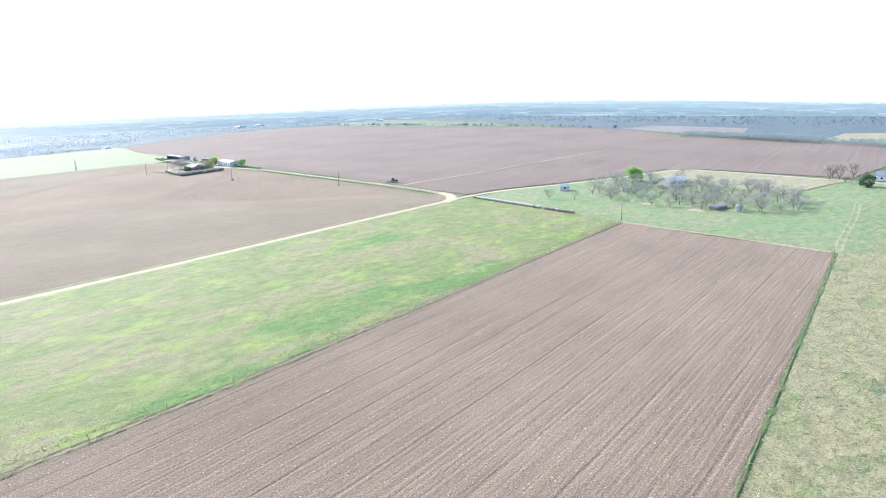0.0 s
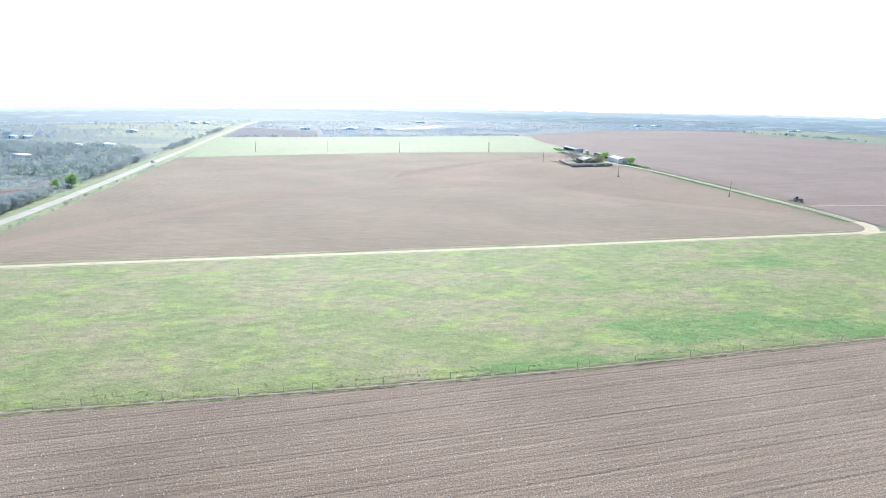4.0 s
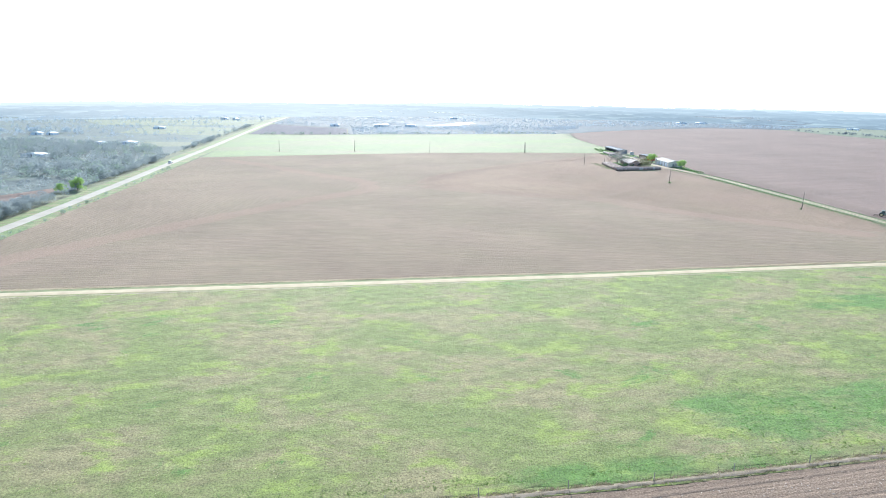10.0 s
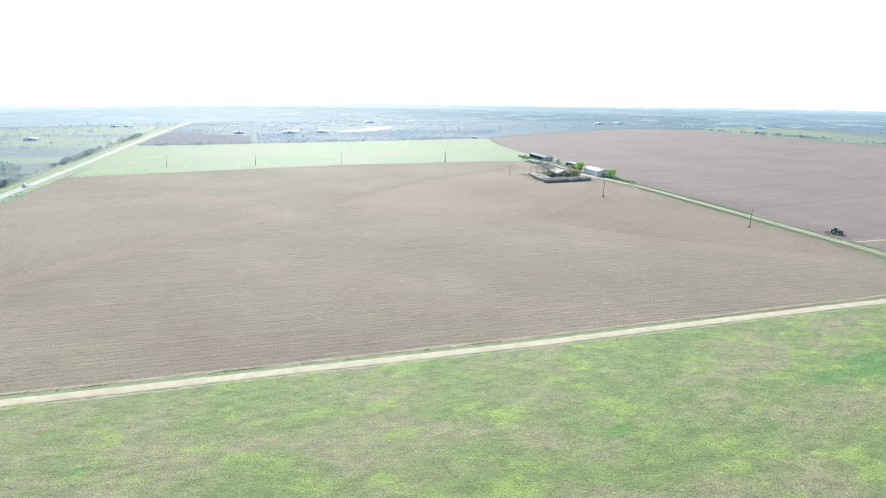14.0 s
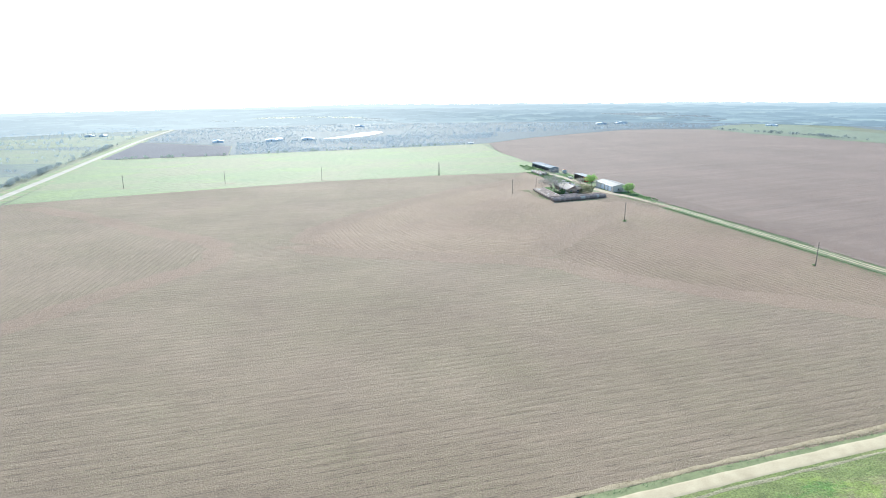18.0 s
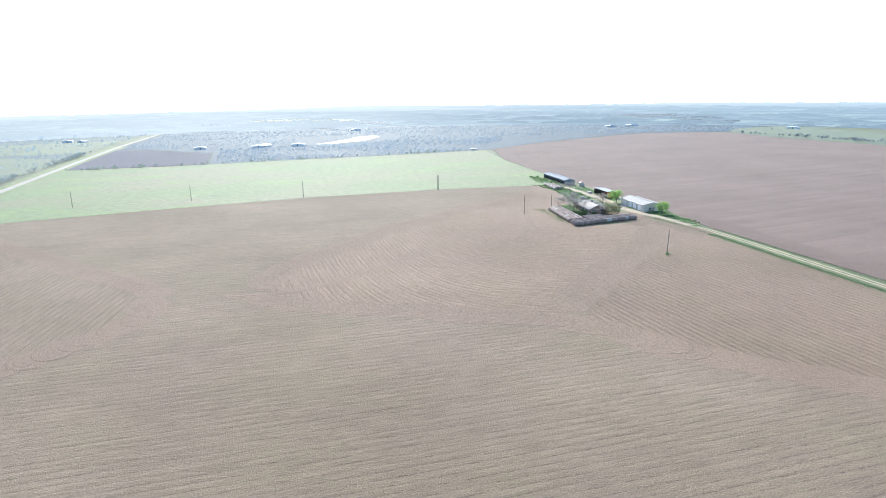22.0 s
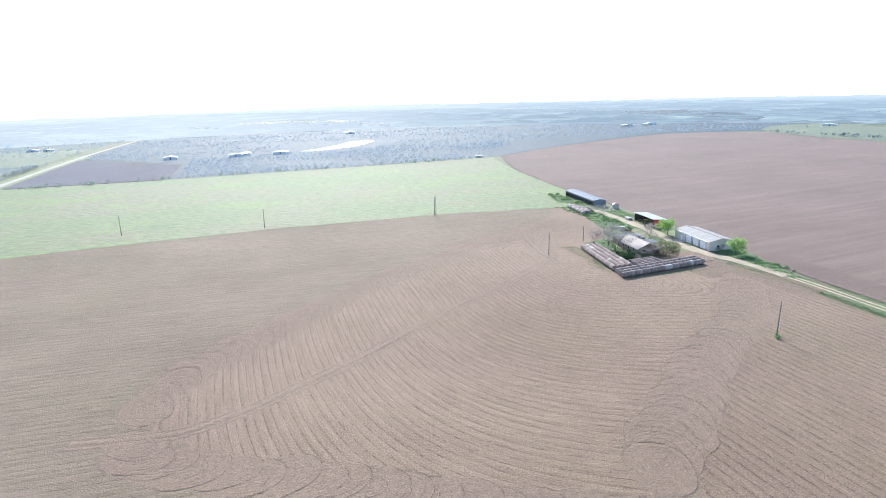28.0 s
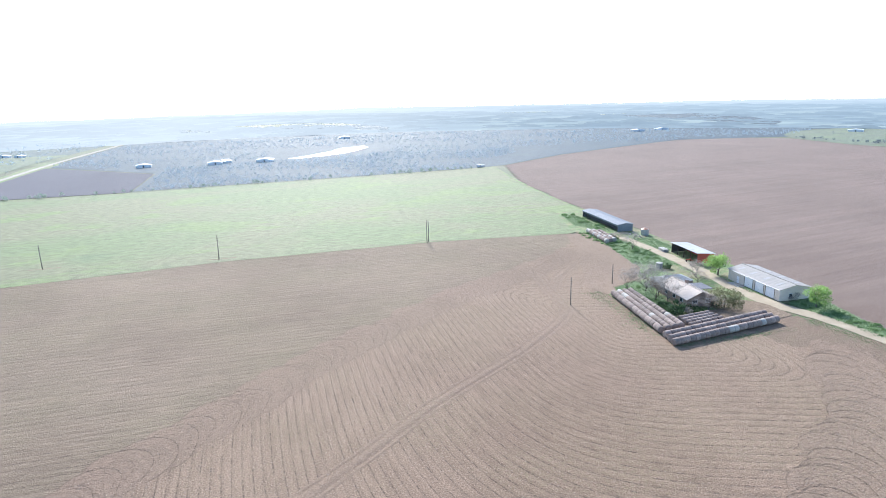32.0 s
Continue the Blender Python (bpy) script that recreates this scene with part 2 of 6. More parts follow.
# Western land: haze put into the base colour as a blue-grey tint.
LAND_WEST = grass("western_land_haze_tint", (0.13, 0.162, 0.157), (0.117, 0.15, 0.15), (0.155, 0.198, 0.155), (0.097, 0.127, 0.132), scale=0.3, dust=0.0)
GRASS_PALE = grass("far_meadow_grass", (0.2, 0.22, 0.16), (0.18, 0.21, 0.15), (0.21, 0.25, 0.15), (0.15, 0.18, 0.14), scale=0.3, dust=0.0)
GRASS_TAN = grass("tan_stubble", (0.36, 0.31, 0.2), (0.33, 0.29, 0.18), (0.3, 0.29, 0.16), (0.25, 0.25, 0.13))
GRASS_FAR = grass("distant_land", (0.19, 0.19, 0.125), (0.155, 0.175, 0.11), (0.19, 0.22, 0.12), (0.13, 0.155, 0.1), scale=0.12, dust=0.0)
# Valley and eastern land get their haze from blue-grey base colours too.
LAND_FAR = grass("valley_land_haze_tint", (0.083, 0.116, 0.144), (0.077, 0.109, 0.138), (0.09, 0.124, 0.142), (0.07, 0.1, 0.13), scale=0.25, dust=0.0)
LAND_EAST = grass("eastern_land_haze_tint", (0.15, 0.178, 0.2), (0.138, 0.168, 0.192), (0.16, 0.19, 0.2), (0.125, 0.155, 0.18), scale=0.25, dust=0.0)
SOIL_HEAD = soil("headland_soil", (0.115, 0.078, 0.06), (0.19, 0.135, 0.106), (0.27, 0.21, 0.16), stretch=(1, 0.05, 1), specks=0.1, dust=0.1, slope=-11.5, pitch=2.2, line=0.35)
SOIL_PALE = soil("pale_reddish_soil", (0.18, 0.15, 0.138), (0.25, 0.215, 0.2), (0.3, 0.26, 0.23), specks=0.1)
VERGE = grass("verge_grass", (0.25, 0.22, 0.12), (0.15, 0.22, 0.08), (0.19, 0.27, 0.08), (0.09, 0.17, 0.06), scale=3)
WEEDS = plain("lush_weeds", (0.1, 0.16, 0.07), (0.19, 0.26, 0.115), 0.5, 3, 0.8, 0.6, 0.1, local=False)
SOIL_YARD = soil("moist_reddish_soil", (0.128, 0.087, 0.062), (0.235, 0.168, 0.121), (0.3, 0.24, 0.19), green=0.35, stretch=(1, 1, 1), specks=0.1)
DITCH = plain("damp_ditch_weeds", (0.135, 0.15, 0.072), (0.225, 0.245, 0.118), 0.5, 4, 0.9, 0.6, 0.08, local=False)
BANK = plain("pale_dead_grass", (0.185, 0.15, 0.108), (0.32, 0.265, 0.195), 0.6, 4, 0.9, 0.6, 0.08, local=False)
DEADGRASS = plain("dead_grass", (0.25, 0.2, 0.12), (0.39, 0.322, 0.21), 0.6, 4, 0.9, 0.6, 0.1, local=False)
GRAVEL = plain("caliche_gravel", (0.34, 0.28, 0.182), (0.46, 0.388, 0.262), 0.3, 4, 0.95, 0.6, 0.05, local=False)
ASPHALT = plain("worn_road", (0.27, 0.25, 0.205), (0.36, 0.335, 0.28), 0.12, 3, 0.9, 0.2, 0.02, local=False)
YARD = plain("yard_dirt", (0.29, 0.235, 0.165), (0.41, 0.345, 0.25), 0.3, 4, 0.95, 0.4, 0.05, local=False)


# ---- mesh tools ----
class Buf:
    """Collects vertices and faces for one mesh."""

    def __init__(self):
        self.v, self.f = [], []

    def add(self, vs, fs):
        n = len(self.v)
        self.v.extend(vs)
        self.f.extend(tuple(i + n for i in f) for f in fs)

    def box(self, x0, x1, y0, y1, z0, z1, bevel=0.0):
        c = bevel
        if not c:
            vs = [(x, y, z) for z in (z0, z1) for y in (y0, y1) for x in (x0, x1)]
            self.add(vs, [(0, 2, 3, 1), (4, 5, 7, 6), (0, 1, 5, 4), (2, 6, 7, 3), (0, 4, 6, 2), (1, 3, 7, 5)])
            return
        ring = lambda e, z: [(x0 + e + c, y0 + e, z), (x1 - e - c, y0 + e, z), (x1 - e, y0 + e + c, z), (x1 - e, y1 - e - c, z),
                             (x1 - e - c, y1 - e, z), (x0 + e + c, y1 - e, z), (x0 + e, y1 - e - c, z), (x0 + e, y0 + e + c, z)]
        vs = ring(0, z0) + ring(0, z1 - c) + ring(c * 0.7, z1)
        fs = [tuple(range(7, -1, -1)), tuple(range(16, 24))]
        for k in (0, 8):
            fs += [(k + i, k + (i + 1) % 8, k + 8 + (i + 1) % 8, k + 8 + i) for i in range(8)]
        self.add(vs, fs)

    def tube(self, pts, radii, n=6, cap=True):
        pts = [Vector(p) for p in pts]
        vs, fs = [], []
        for i, p in enumerate(pts):
            d = (pts[min(i + 1, len(pts) - 1)] - pts[max(i - 1, 0)]).normalized()
            a = d.orthogonal().normalized()
            b = d.cross(a)
            vs += [tuple(p + radii[i] * (math.cos(k * math.tau / n) * a + math.sin(k * math.tau / n) * b)) for k in range(n)]
        for i in range(len(pts) - 1):
            fs += [(i * n + k, i * n + (k + 1) % n, (i + 1) * n + (k + 1) % n, (i + 1) * n + k) for k in range(n)]
        if cap:
            fs += [tuple(range(n - 1, -1, -1)), tuple(range((len(pts) - 1) * n, len(pts) * n))]
        self.add(vs, fs)

    def leaf(self, p, size, rnd):
        """A small bent quad at p, turned at random."""
        a = Vector((rnd.gauss(0, 1), rnd.gauss(0, 1), rnd.gauss(0, 0.7))).normalized()
        b = a.orthogonal().normalized()
        b.rotate(Matrix.Rotation(rnd.uniform(0, 6.28), 3, a))
        c = a.cross(b)
        p = Vector(p)
        s = size * rnd.uniform(0.6, 1.3)
        self.add([tuple(p - b * s), tuple(p + c * s * 0.6 + a * s * 0.15), tuple(p + b * s), tuple(p - c * s * 0.6 + a * s * 0.15)], [(0, 1, 2, 3)])


def finish(name, buf, material, parent=None, label="", smooth=False):
    me = bpy.data.meshes.new(name)
    me.from_pydata(buf.v, [], buf.f)
    me.materials.append(material)
    if smooth:
        me.polygons.foreach_set("use_smooth", [True] * len(me.polygons))
    ob = new(name, me)
    if parent is not None:
        ob.parent = parent
    if label:
        ob["label"] = label
    return ob


def part(name, buf, material, parent, label="", smooth=False):
    return finish(name, buf, material, parent, label, smooth)


def thing(name, m, label, category, group=""):
    ob = new(name)
    ob.matrix_basis = m
    ob.empty_display_size = 0.5
    return tagged(ob, label, category, group)


def sheet(name, xs, ys, height, material, label, keep=None, category="ground", smooth=True):
    """A grid of ground; height(x, y) works on arrays; keep(x, y) says which faces stay."""
    gx, gy = np.meshgrid(xs, ys)
    gz = height(gx, gy)
    co = np.stack([gx, gy, gz], -1).reshape(-1, 3)
    nx, ny = len(xs), len(ys)
    i = (np.arange(ny - 1)[:, None] * nx + np.arange(nx - 1)).ravel()
    quads = np.stack([i, i + 1, i + nx + 1, i + nx], 1)
    if keep is not None:
        mid = co[quads].mean(1)
        quads = quads[keep(mid[:, 0], mid[:, 1])]
        kept, quads = np.unique(quads, return_inverse=True)
        co, quads = co[kept], quads.reshape(-1, 4)
    return mesh_of(name, co, quads, material, label, category, smooth)


def mesh_of(name, co, quads, material, label, category="ground", smooth=True, kind="structure"):
    me = bpy.data.meshes.new(name)
    me.vertices.add(len(co))
    me.vertices.foreach_set("co", np.asarray(co, np.float32).ravel())
    k = quads.shape[1]
    me.loops.add(quads.size)
    me.loops.foreach_set("vertex_index", quads.ravel().astype(np.int32))
    me.polygons.add(len(quads))
    me.polygons.foreach_set("loop_start", np.arange(0, quads.size, k, dtype=np.int32))
    me.polygons.foreach_set("use_smooth", np.full(len(quads), smooth))
    me.update(calc_edges=True)
    me.validate()
    me.materials.append(material)
    return tagged(new(name, me), label, category, "", kind)


def land(x, y):
    """The lie of the land: level round the farm, then falling away gently towards the distance."""
    d = np.hypot(x - 60, y - 80) - 700
    east = np.clip((np.arctan2(x - 60, np.maximum(y - 80, 1e-3)) - 0.85) / 0.6, 0, 1)
    return -(0.02 + 0.017 * east * east) * 0.5 * (np.sqrt(d * d + 6400) + d)


def inside(poly):
    """A test on arrays: which points lie in the polygon."""
    def test(x, y):
        hit = np.zeros(np.shape(x), bool)
        for (ax, ay), (bx, by) in zip(poly, poly[1:] + poly[:1]):
            if ay == by:
                continue
            hit ^= ((ay > y) != (by > y)) & (x < (bx - ax) * (y - ay) / (by - ay) + ax)
        return hit
    return test


def field(name, poly, lift, material, label, step=12.0):
    """A flat field with straight borders, laid just over the ground."""
    bm = bmesh.new()
    bm.faces.new([bm.verts.new((x, y, 0)) for x, y in poly])
    xs, ys = [p[0] for p in poly], [p[1] for p in poly]
    for axis, lo, hi in ((0, min(xs), max(xs)), (1, min(ys), max(ys))):
        for k in range(1, int((hi - lo) / step) + 1):
            co, no = [0, 0, 0], [0, 0, 0]
            co[axis], no[axis] = lo + k * step, 1
            bmesh.ops.bisect_plane(bm, geom=bm.verts[:] + bm.edges[:] + bm.faces[:], plane_co=co, plane_no=no)
    for v in bm.verts:
        v.co.z = float(land(v.co.x, v.co.y)) + lift
    bmesh.ops.recalc_face_normals(bm, faces=bm.faces[:])
    if bm.faces and sum(f.normal.z for f in bm.faces) < 0:
        bmesh.ops.reverse_faces(bm, faces=bm.faces[:])
    me = bpy.data.meshes.new(name)
    bm.to_mesh(me)
    bm.free()
    me.materials.append(material)
    return tagged(new(name, me), label, "field", "", "structure")


def smooth_line(pts, step=3.0):
    """A curve through the points (Catmull-Rom), sampled about every step metres."""
    out = []
    p = [Vector((*q, 0)) for q in pts]
    p = [2 * p[0] - p[1]] + p + [2 * p[-1] - p[-2]]
    for a, b, c, d in zip(p, p[1:], p[2:], p[3:]):
        n = max(1, int((c - b).length / step))
        for k in range(n):
            t = k / n
            out.append(0.5 * ((2 * b) + (c - a) * t + (2 * a - 5 * b + 4 * c - d) * t * t + (3 * b - a - 3 * c + d) * t ** 3))
    out.append(p[-2])
    return [(v.x, v.y) for v in out]


def ribbon(name, pts, profile, material, label, category="road", seed=1, ragged=0.0, step=3.0, rough=0.0):
    """A strip along a line; profile: (offset to the left, height) across it."""
    rnd = random.Random(seed)
    line = [Vector((*p, 0)) for p in smooth_line(pts, step)]
    co, m = [], len(profile)
    for i, p in enumerate(line):
        d = (line[min(i + 1, len(line) - 1)] - line[max(i - 1, 0)]).normalized()
        left = Vector((-d.y, d.x, 0))
        for k, (o, h) in enumerate(profile):
            edge = ragged * rnd.uniform(-1, 1) if k in (0, m - 1) else 0.0
            q = p + left * (o + edge)
            co.append((q.x, q.y, float(land(q.x, q.y)) + h + rnd.uniform(-rough, rough)))
    i = (np.arange(len(line) - 1)[:, None] * m + np.arange(m - 1)).ravel()
    return mesh_of(name, np.array(co), np.stack([i + m, i + m + 1, i + 1, i], 1)[:, ::-1], material, label, category)


# ---- the land ----
def spaced(near, far, s0, grow):
    out, v, s = [near], near, s0
    while v < far:
        s *= grow
        v += s
        out.append(v)
    return out


axis_x = [-v for v in spaced(140, 4400, 20, 1.09)[::-1]] + list(np.arange(-120, 241, 20.0)) + spaced(260, 4400, 20, 1.09)
axis_y = [-v for v in spaced(220, 3000, 20, 1.12)[::-1]] + list(np.arange(-200, 561, 20.0)) + spaced(580, 4600, 20, 1.09)


def rolling(x, y):
    """The far hills: low and long, the highest along the skyline."""
    d = np.hypot(x - 60, y - 80)
    far = np.clip((d - 1500) / 1500, 0, 1)
    wave = np.sin(x / 310 + 1.3 * np.sin(y / 530)) + 0.8 * np.sin(x / 170 + y / 410 + 2) + 0.5 * np.sin(x / 95 - y / 140)
    return land(x, y) - 0.12 + far * (2.5 * wave - 9)


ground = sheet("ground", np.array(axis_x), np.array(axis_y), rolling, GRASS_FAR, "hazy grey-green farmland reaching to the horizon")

# tilled near field with real furrows
near_poly = [(-135, -199.5), (-60, -189.6), (66, -173.4), (126, -165.6), (198, -156.3), (202, -87), (130, -90.5), (44, -95), (0, -95.6), (-135, -94)]


def furrows(pitch, depth, slope=0.0, seed=0.0, tracks=0.0, sharp=1.0):
    def height(x, y):
        v = (y - slope * x) / pitch
        wob = 0.04 * np.sin(x / 17 + np.floor(v) * 1.7 + seed) + 0.03 * np.sin(x / 5.3 + np.floor(v) * 2.9)
        slot = np.sin(x / 3.1 + 2.3 * np.floor(v + wob + 0.5)) * np.sin(x / 7.7 + 5.1 * np.floor(v + wob + 0.5))
        z = depth * (np.abs(np.sin(math.pi * (v + wob))) ** sharp * (0.8 + 0.2 * slot) + 0.2 - 0.2 * slot)
        if tracks:
            z = z - tracks * (np.abs((v / 4.6 + 0.3 + 0.02 * np.sin(x / 9)) % 1.0 - 0.5) < 0.06)
        return land(x, y) + 0.05 + z
    return height


field_near = sheet("field_near", np.arange(-134, 203, 3.0), np.arange(-215, -86, 0.2), furrows(1.0, 0.045, 0.07, 0, 0.04), SOIL_NEAR,
                   "bare tilled brown field with straight furrows and straw bits", inside(near_poly), "field", False)
# the pasture between fence and road
pasture = field("pasture", [(-140, -94), (0, -95.4), (44, -94.8), (130, -90.3), (203, -86.5), (206, -66), (213, -2), (213, -1), (-140, -1)], 0.03, GRASS, "patchy green and tan pasture grass")
pasture_dry = field("dry_pasture", [(-135, -330), (420, -330), (400, -150), (300, -148), (292, -142), (198, -156.5), (66, -173.6), (-135, -200)], 0.03, GRASS_DRY, "dry tan pasture with thin green tinge")
meadow = field("meadow", [(203, -86.5), (198, -156), (203, -163), (245, -164), (290, -159), (345, -156), (342, -123), (346, -91), (348, -60), (339, -42), (303, -32), (268, -19), (239, -4.5), (213, -2), (206, -66)], 0.04, GRASS_LAWN, "even green meadow round the orchard trees")
stubble = field("stubble_field", [(318, -38), (340, -43.5), (346.5, -60), (345, -91), (341.5, -129), (293, -118.5), (297, -95), (308, -62)], 0.09, GRASS_TAN, "pale tan stubble field beside the gravel road")
# the big field behind the road
kite = [(38, 176), (59, 153), (78, 144), (97, 132), (118, 124), (137, 144), (154, 160), (170, 174), (190, 195), (210, 215), (203, 228), (206, 240), (182, 262), (203, 300), (198, 322), (167, 289), (130, 272), (98, 249), (76, 229), (61, 214), (46, 200)]
east_poly = [(122, 116), (134, 98), (146, 86), (156, 76), (175, 60), (205, 40), (214, 60), (215, 205), (208, 212), (190, 193), (170, 173), (154, 159), (137, 143)]
west_poly = [(12, 172), (10, 160), (-4, 143), (-20, 129), (-36, 110), (-60, 84), (-119, 14), (-114, 150), (-109.5, 312), (-86, 289), (-68, 274), (-44, 245), (-23, 218), (-11, 204), (8, 188)]
big_poly = [(-121, 2.6), (211, 2.6), (215, 60), (216, 170), (214.5, 222), (206, 243), (203, 300), (201, 332), (146, 338.5), (66, 338), (-5, 330), (-110, 313), (-114, 150)]
field_big = sheet("field_big", np.arange(-121, 219, 3.5), np.arange(2, 340, 0.3), furrows(1.95, 0.035, 0.0, 2.0, 0.0, 0.8), SOIL_MID,
                  "wide bare grey-brown field with fine straight rows and thin weeds", lambda x, y: inside(big_poly)(x, y) & ~inside(kite)(x, y) & ~inside(east_poly)(x, y) & ~inside(west_poly)(x, y), "field", False)
field("field_bed", [(-112, 8), (205, 8), (210, 60), (211, 170), (208, 224), (176, 224), (176, 258), (190, 296), (196, 325), (140, 334), (60, 334), (-5, 326), (-104, 309)], 0.02, SOIL_ARC, "bare brown soil under the furrows", 30)
# the kite of curved rows, ploughed in arcs round the farm yard
rr, aa = np.arange(3, 172, 0.25), np.radians(np.arange(50, 335, 1.0))
ga, gr = np.meshgrid(aa, rr)
wobble = 0.1 * np.sin(ga * 31 + gr / 6)
bend = (np.abs(np.cos(ga)) ** BEND_POWER + np.abs(np.sin(ga)) ** BEND_POWER) ** (-1 / BEND_POWER)
ku = gr * bend * np.cos(ga)
kx, ky = BEND_X + ku, BEND_Y + gr * bend * np.sin(ga) / BEND_FLAT - BEND_SHEAR * ku
kz = land(kx, ky) + 0.05 + 0.04 * np.abs(np.sin(math.pi * (gr + wobble) / 1.6)) ** 0.8 * (0.85 + 0.15 * np.sin(ga * 60 + np.floor(gr / 2.4) * 2.3))
co = np.stack([kx, ky, kz], -1).reshape(-1, 3)
i = (np.arange(len(rr) - 1)[:, None] * len(aa) + np.arange(len(aa) - 1)).ravel()
q = np.stack([i, i + len(aa), i + len(aa) + 1, i + 1], 1)
mid = co[q].mean(1)
field_curved = mesh_of("field_curved", co, q[inside(kite)(mid[:, 0], mid[:, 1])][:, ::-1], SOIL_ARC, "bare brown field ploughed in curved furrows", "field", False)
# the eastern piece, rows along the drive


def east_rows(x, y):
    v = (x + 0.087 * y) / 2.0
    return land(x, y) + 0.05 + 0.05 * np.abs(np.sin(math.pi * (v + 0.03 * np.sin(y / 9)))) ** 0.7


field_east = sheet("field_east", np.arange(120, 217, 0.3), np.arange(38, 215, 3.0), east_rows, SOIL_EAST, "bare brown strip with rows beside the drive", inside(east_poly), "field", False)


field_corner = sheet("field_corner", np.arange(-121, 14, 0.35), np.arange(12, 314, 3.0), lambda x, y: land(x, y) + 0.05 + 0.045 * np.abs(np.sin(math.pi * (x - 0.192 * y) / 2.14)) ** 0.7, SOIL_WEST,
                     "bare brown corner of the field with rows along the county road", inside(west_poly), "field", False)
SOIL_MOIST = soil("moist_dark_soil", (0.13, 0.092, 0.063), (0.27, 0.202, 0.142), (0.3, 0.25, 0.2), stretch=(1, 1, 1), specks=0.1)
SOIL_LOOP = soil("tilled_soil_loops", (0.17, 0.117, 0.083), (0.28, 0.204, 0.147), (0.38, 0.32, 0.25), green=0.15, stretch=(1, 1, 1), specks=0.05, crumbs=0.35)
# Dark soil colour that stands for shade at the turns' edges.
SOIL_EDGE = soil("furrow_edge_shade", (0.12, 0.085, 0.06), (0.2, 0.148, 0.104), (0.25, 0.2, 0.15), stretch=(1, 1, 1), specks=0.05)


def turning_strip(name, pts, r, step, seed):
    """A strip where the plough turned: a bed of soil, and round turns of low ridges along it, each lapping over the next like a scale."""
    rnd = random.Random(seed)
    strip = ribbon(name, pts, [(-0.95 * r, 0.055), (-0.6 * r, 0.085), (0, 0.095), (0.6 * r, 0.085), (0.95 * r, 0.055)], SOIL_LOOP, "turning strip of looped plough marks", "field", seed, 0.8, 2.5)
    line = [Vector((*p, 0)) for p in smooth_line(pts, 0.5)]
    ahead, turns = step, []
    for a, b in zip(line, line[1:]):
        ahead += (b - a).length
        if ahead < step:
            continue
        ahead = rnd.uniform(-0.22, 0.22) * step
        way = math.atan2(b.y - a.y, b.x - a.x)
        side = rnd.uniform(-0.12, 0.12) * r
        px, py, rad, ph = b.x - side * math.sin(way), b.y + side * math.cos(way), r * rnd.uniform(0.82, 1.08), rnd.uniform(0, 6.28)

        def reach(a, way=way, ph=ph):
            return 1 + 0.16 * math.cos(2 * (a - way - 0.6)) + 0.03 * math.sin(3 * a + ph)

        def covered(x, y):
            for qx, qy, qr, qreach in turns[-6:]:
                if math.hypot(x - qx, y - qy) < qr * qreach(math.atan2(y - qy, x - qx)):
                    return True
            return False

        base = float(land(px, py)) + 0.105
        n, m = 44, int(rad / 0.42)
        ridges, edges = Buf(), Buf()
        for j in range(m + 1):
            for k in range(n):
                a = k * math.tau / n
                d = rad * reach(a) * (j + 0.12 * math.sin(5 * a + j)) / m
                ridges.v.append((px + d * math.cos(a), py + d * math.sin(a), base - 0.03 if j == m else base + (0.016 if j % 2 else 0.0) + 0.004 * rnd.random()))
        for j in range(m):
            for k in range(n):
                q = (j * n + k, (j + 1) * n + k, (j + 1) * n + (k + 1) % n, j * n + (k + 1) % n)
                if not covered(*[0.5 * (ridges.v[q[0]][c] + ridges.v[q[2]][c]) for c in (0, 1)]):
                    ridges.f.append(q)
        # Thin dark strips laid along each turn draw its edge shade.
        for share, sweep in ((0.97, rnd.uniform(1.9, 2.8)), (rnd.uniform(0.62, 0.78), rnd.uniform(0.7, 1.4)), (rnd.uniform(0.35, 0.5), rnd.uniform(1.0, 2.6))):
            turn, e = way + rnd.uniform(-0.4, 0.4), (0.08 if share > 0.9 else 0.055) * rnd.uniform(0.8, 1.2)
            first = len(edges.v)
            for k in range(31):
                t = 2 * k / 30 - 1
                a = turn + sweep * t
                for o in (-e, e):
                    d = reach(a) * rad * share + o * (1 - abs(t) ** 3) + 0.12 * math.sin(4 * t + ph)
                    edges.v.append((px + d * math.cos(a), py + d * math.sin(a), base + 0.03))
            for k in range(30):
                q = (first + 2 * k, first + 2 * k + 1, first + 2 * k + 3, first + 2 * k + 2)
                if rnd.random() < 0.85 and not covered(*edges.v[q[0]][:2]):
                    edges.f.append(q)
        turns.append((px, py, rad, reach))
        if ridges.f:
            loop = part("plough_loop", ridges, SOIL_LOOP, strip)
        if ridges.f and py > 95:
            part("furrow_edge", edges, SOIL_EDGE, loop, "dark strip painted for shade along a furrow edge")


turning_strip("turning_strip_middle", [(41, 166), (44, 160), (51, 156), (61, 150), (70, 146.5), (80, 141), (88, 136), (97, 131), (106, 127), (116, 121), (123, 114), (129, 103.5), (136, 93.5), (144, 84.5), (154, 74), (176, 53), (192, 38)], 6.3, 5.0, 2)
turning_strip("turning_strip_north", [(41, 179), (46, 191), (55, 203), (66, 214), (80, 228), (95, 242), (110, 254), (125, 265), (142, 277), (166, 290), (190, 306)], 6.6, 4.2, 3)
turning_strip("turning_strip_east", [(124, 132.5), (134, 142), (143, 150.5), (153, 159.5), (163, 167.5), (174, 176), (185, 184), (196, 197), (206, 208)], 7.0, 4.0, 4)
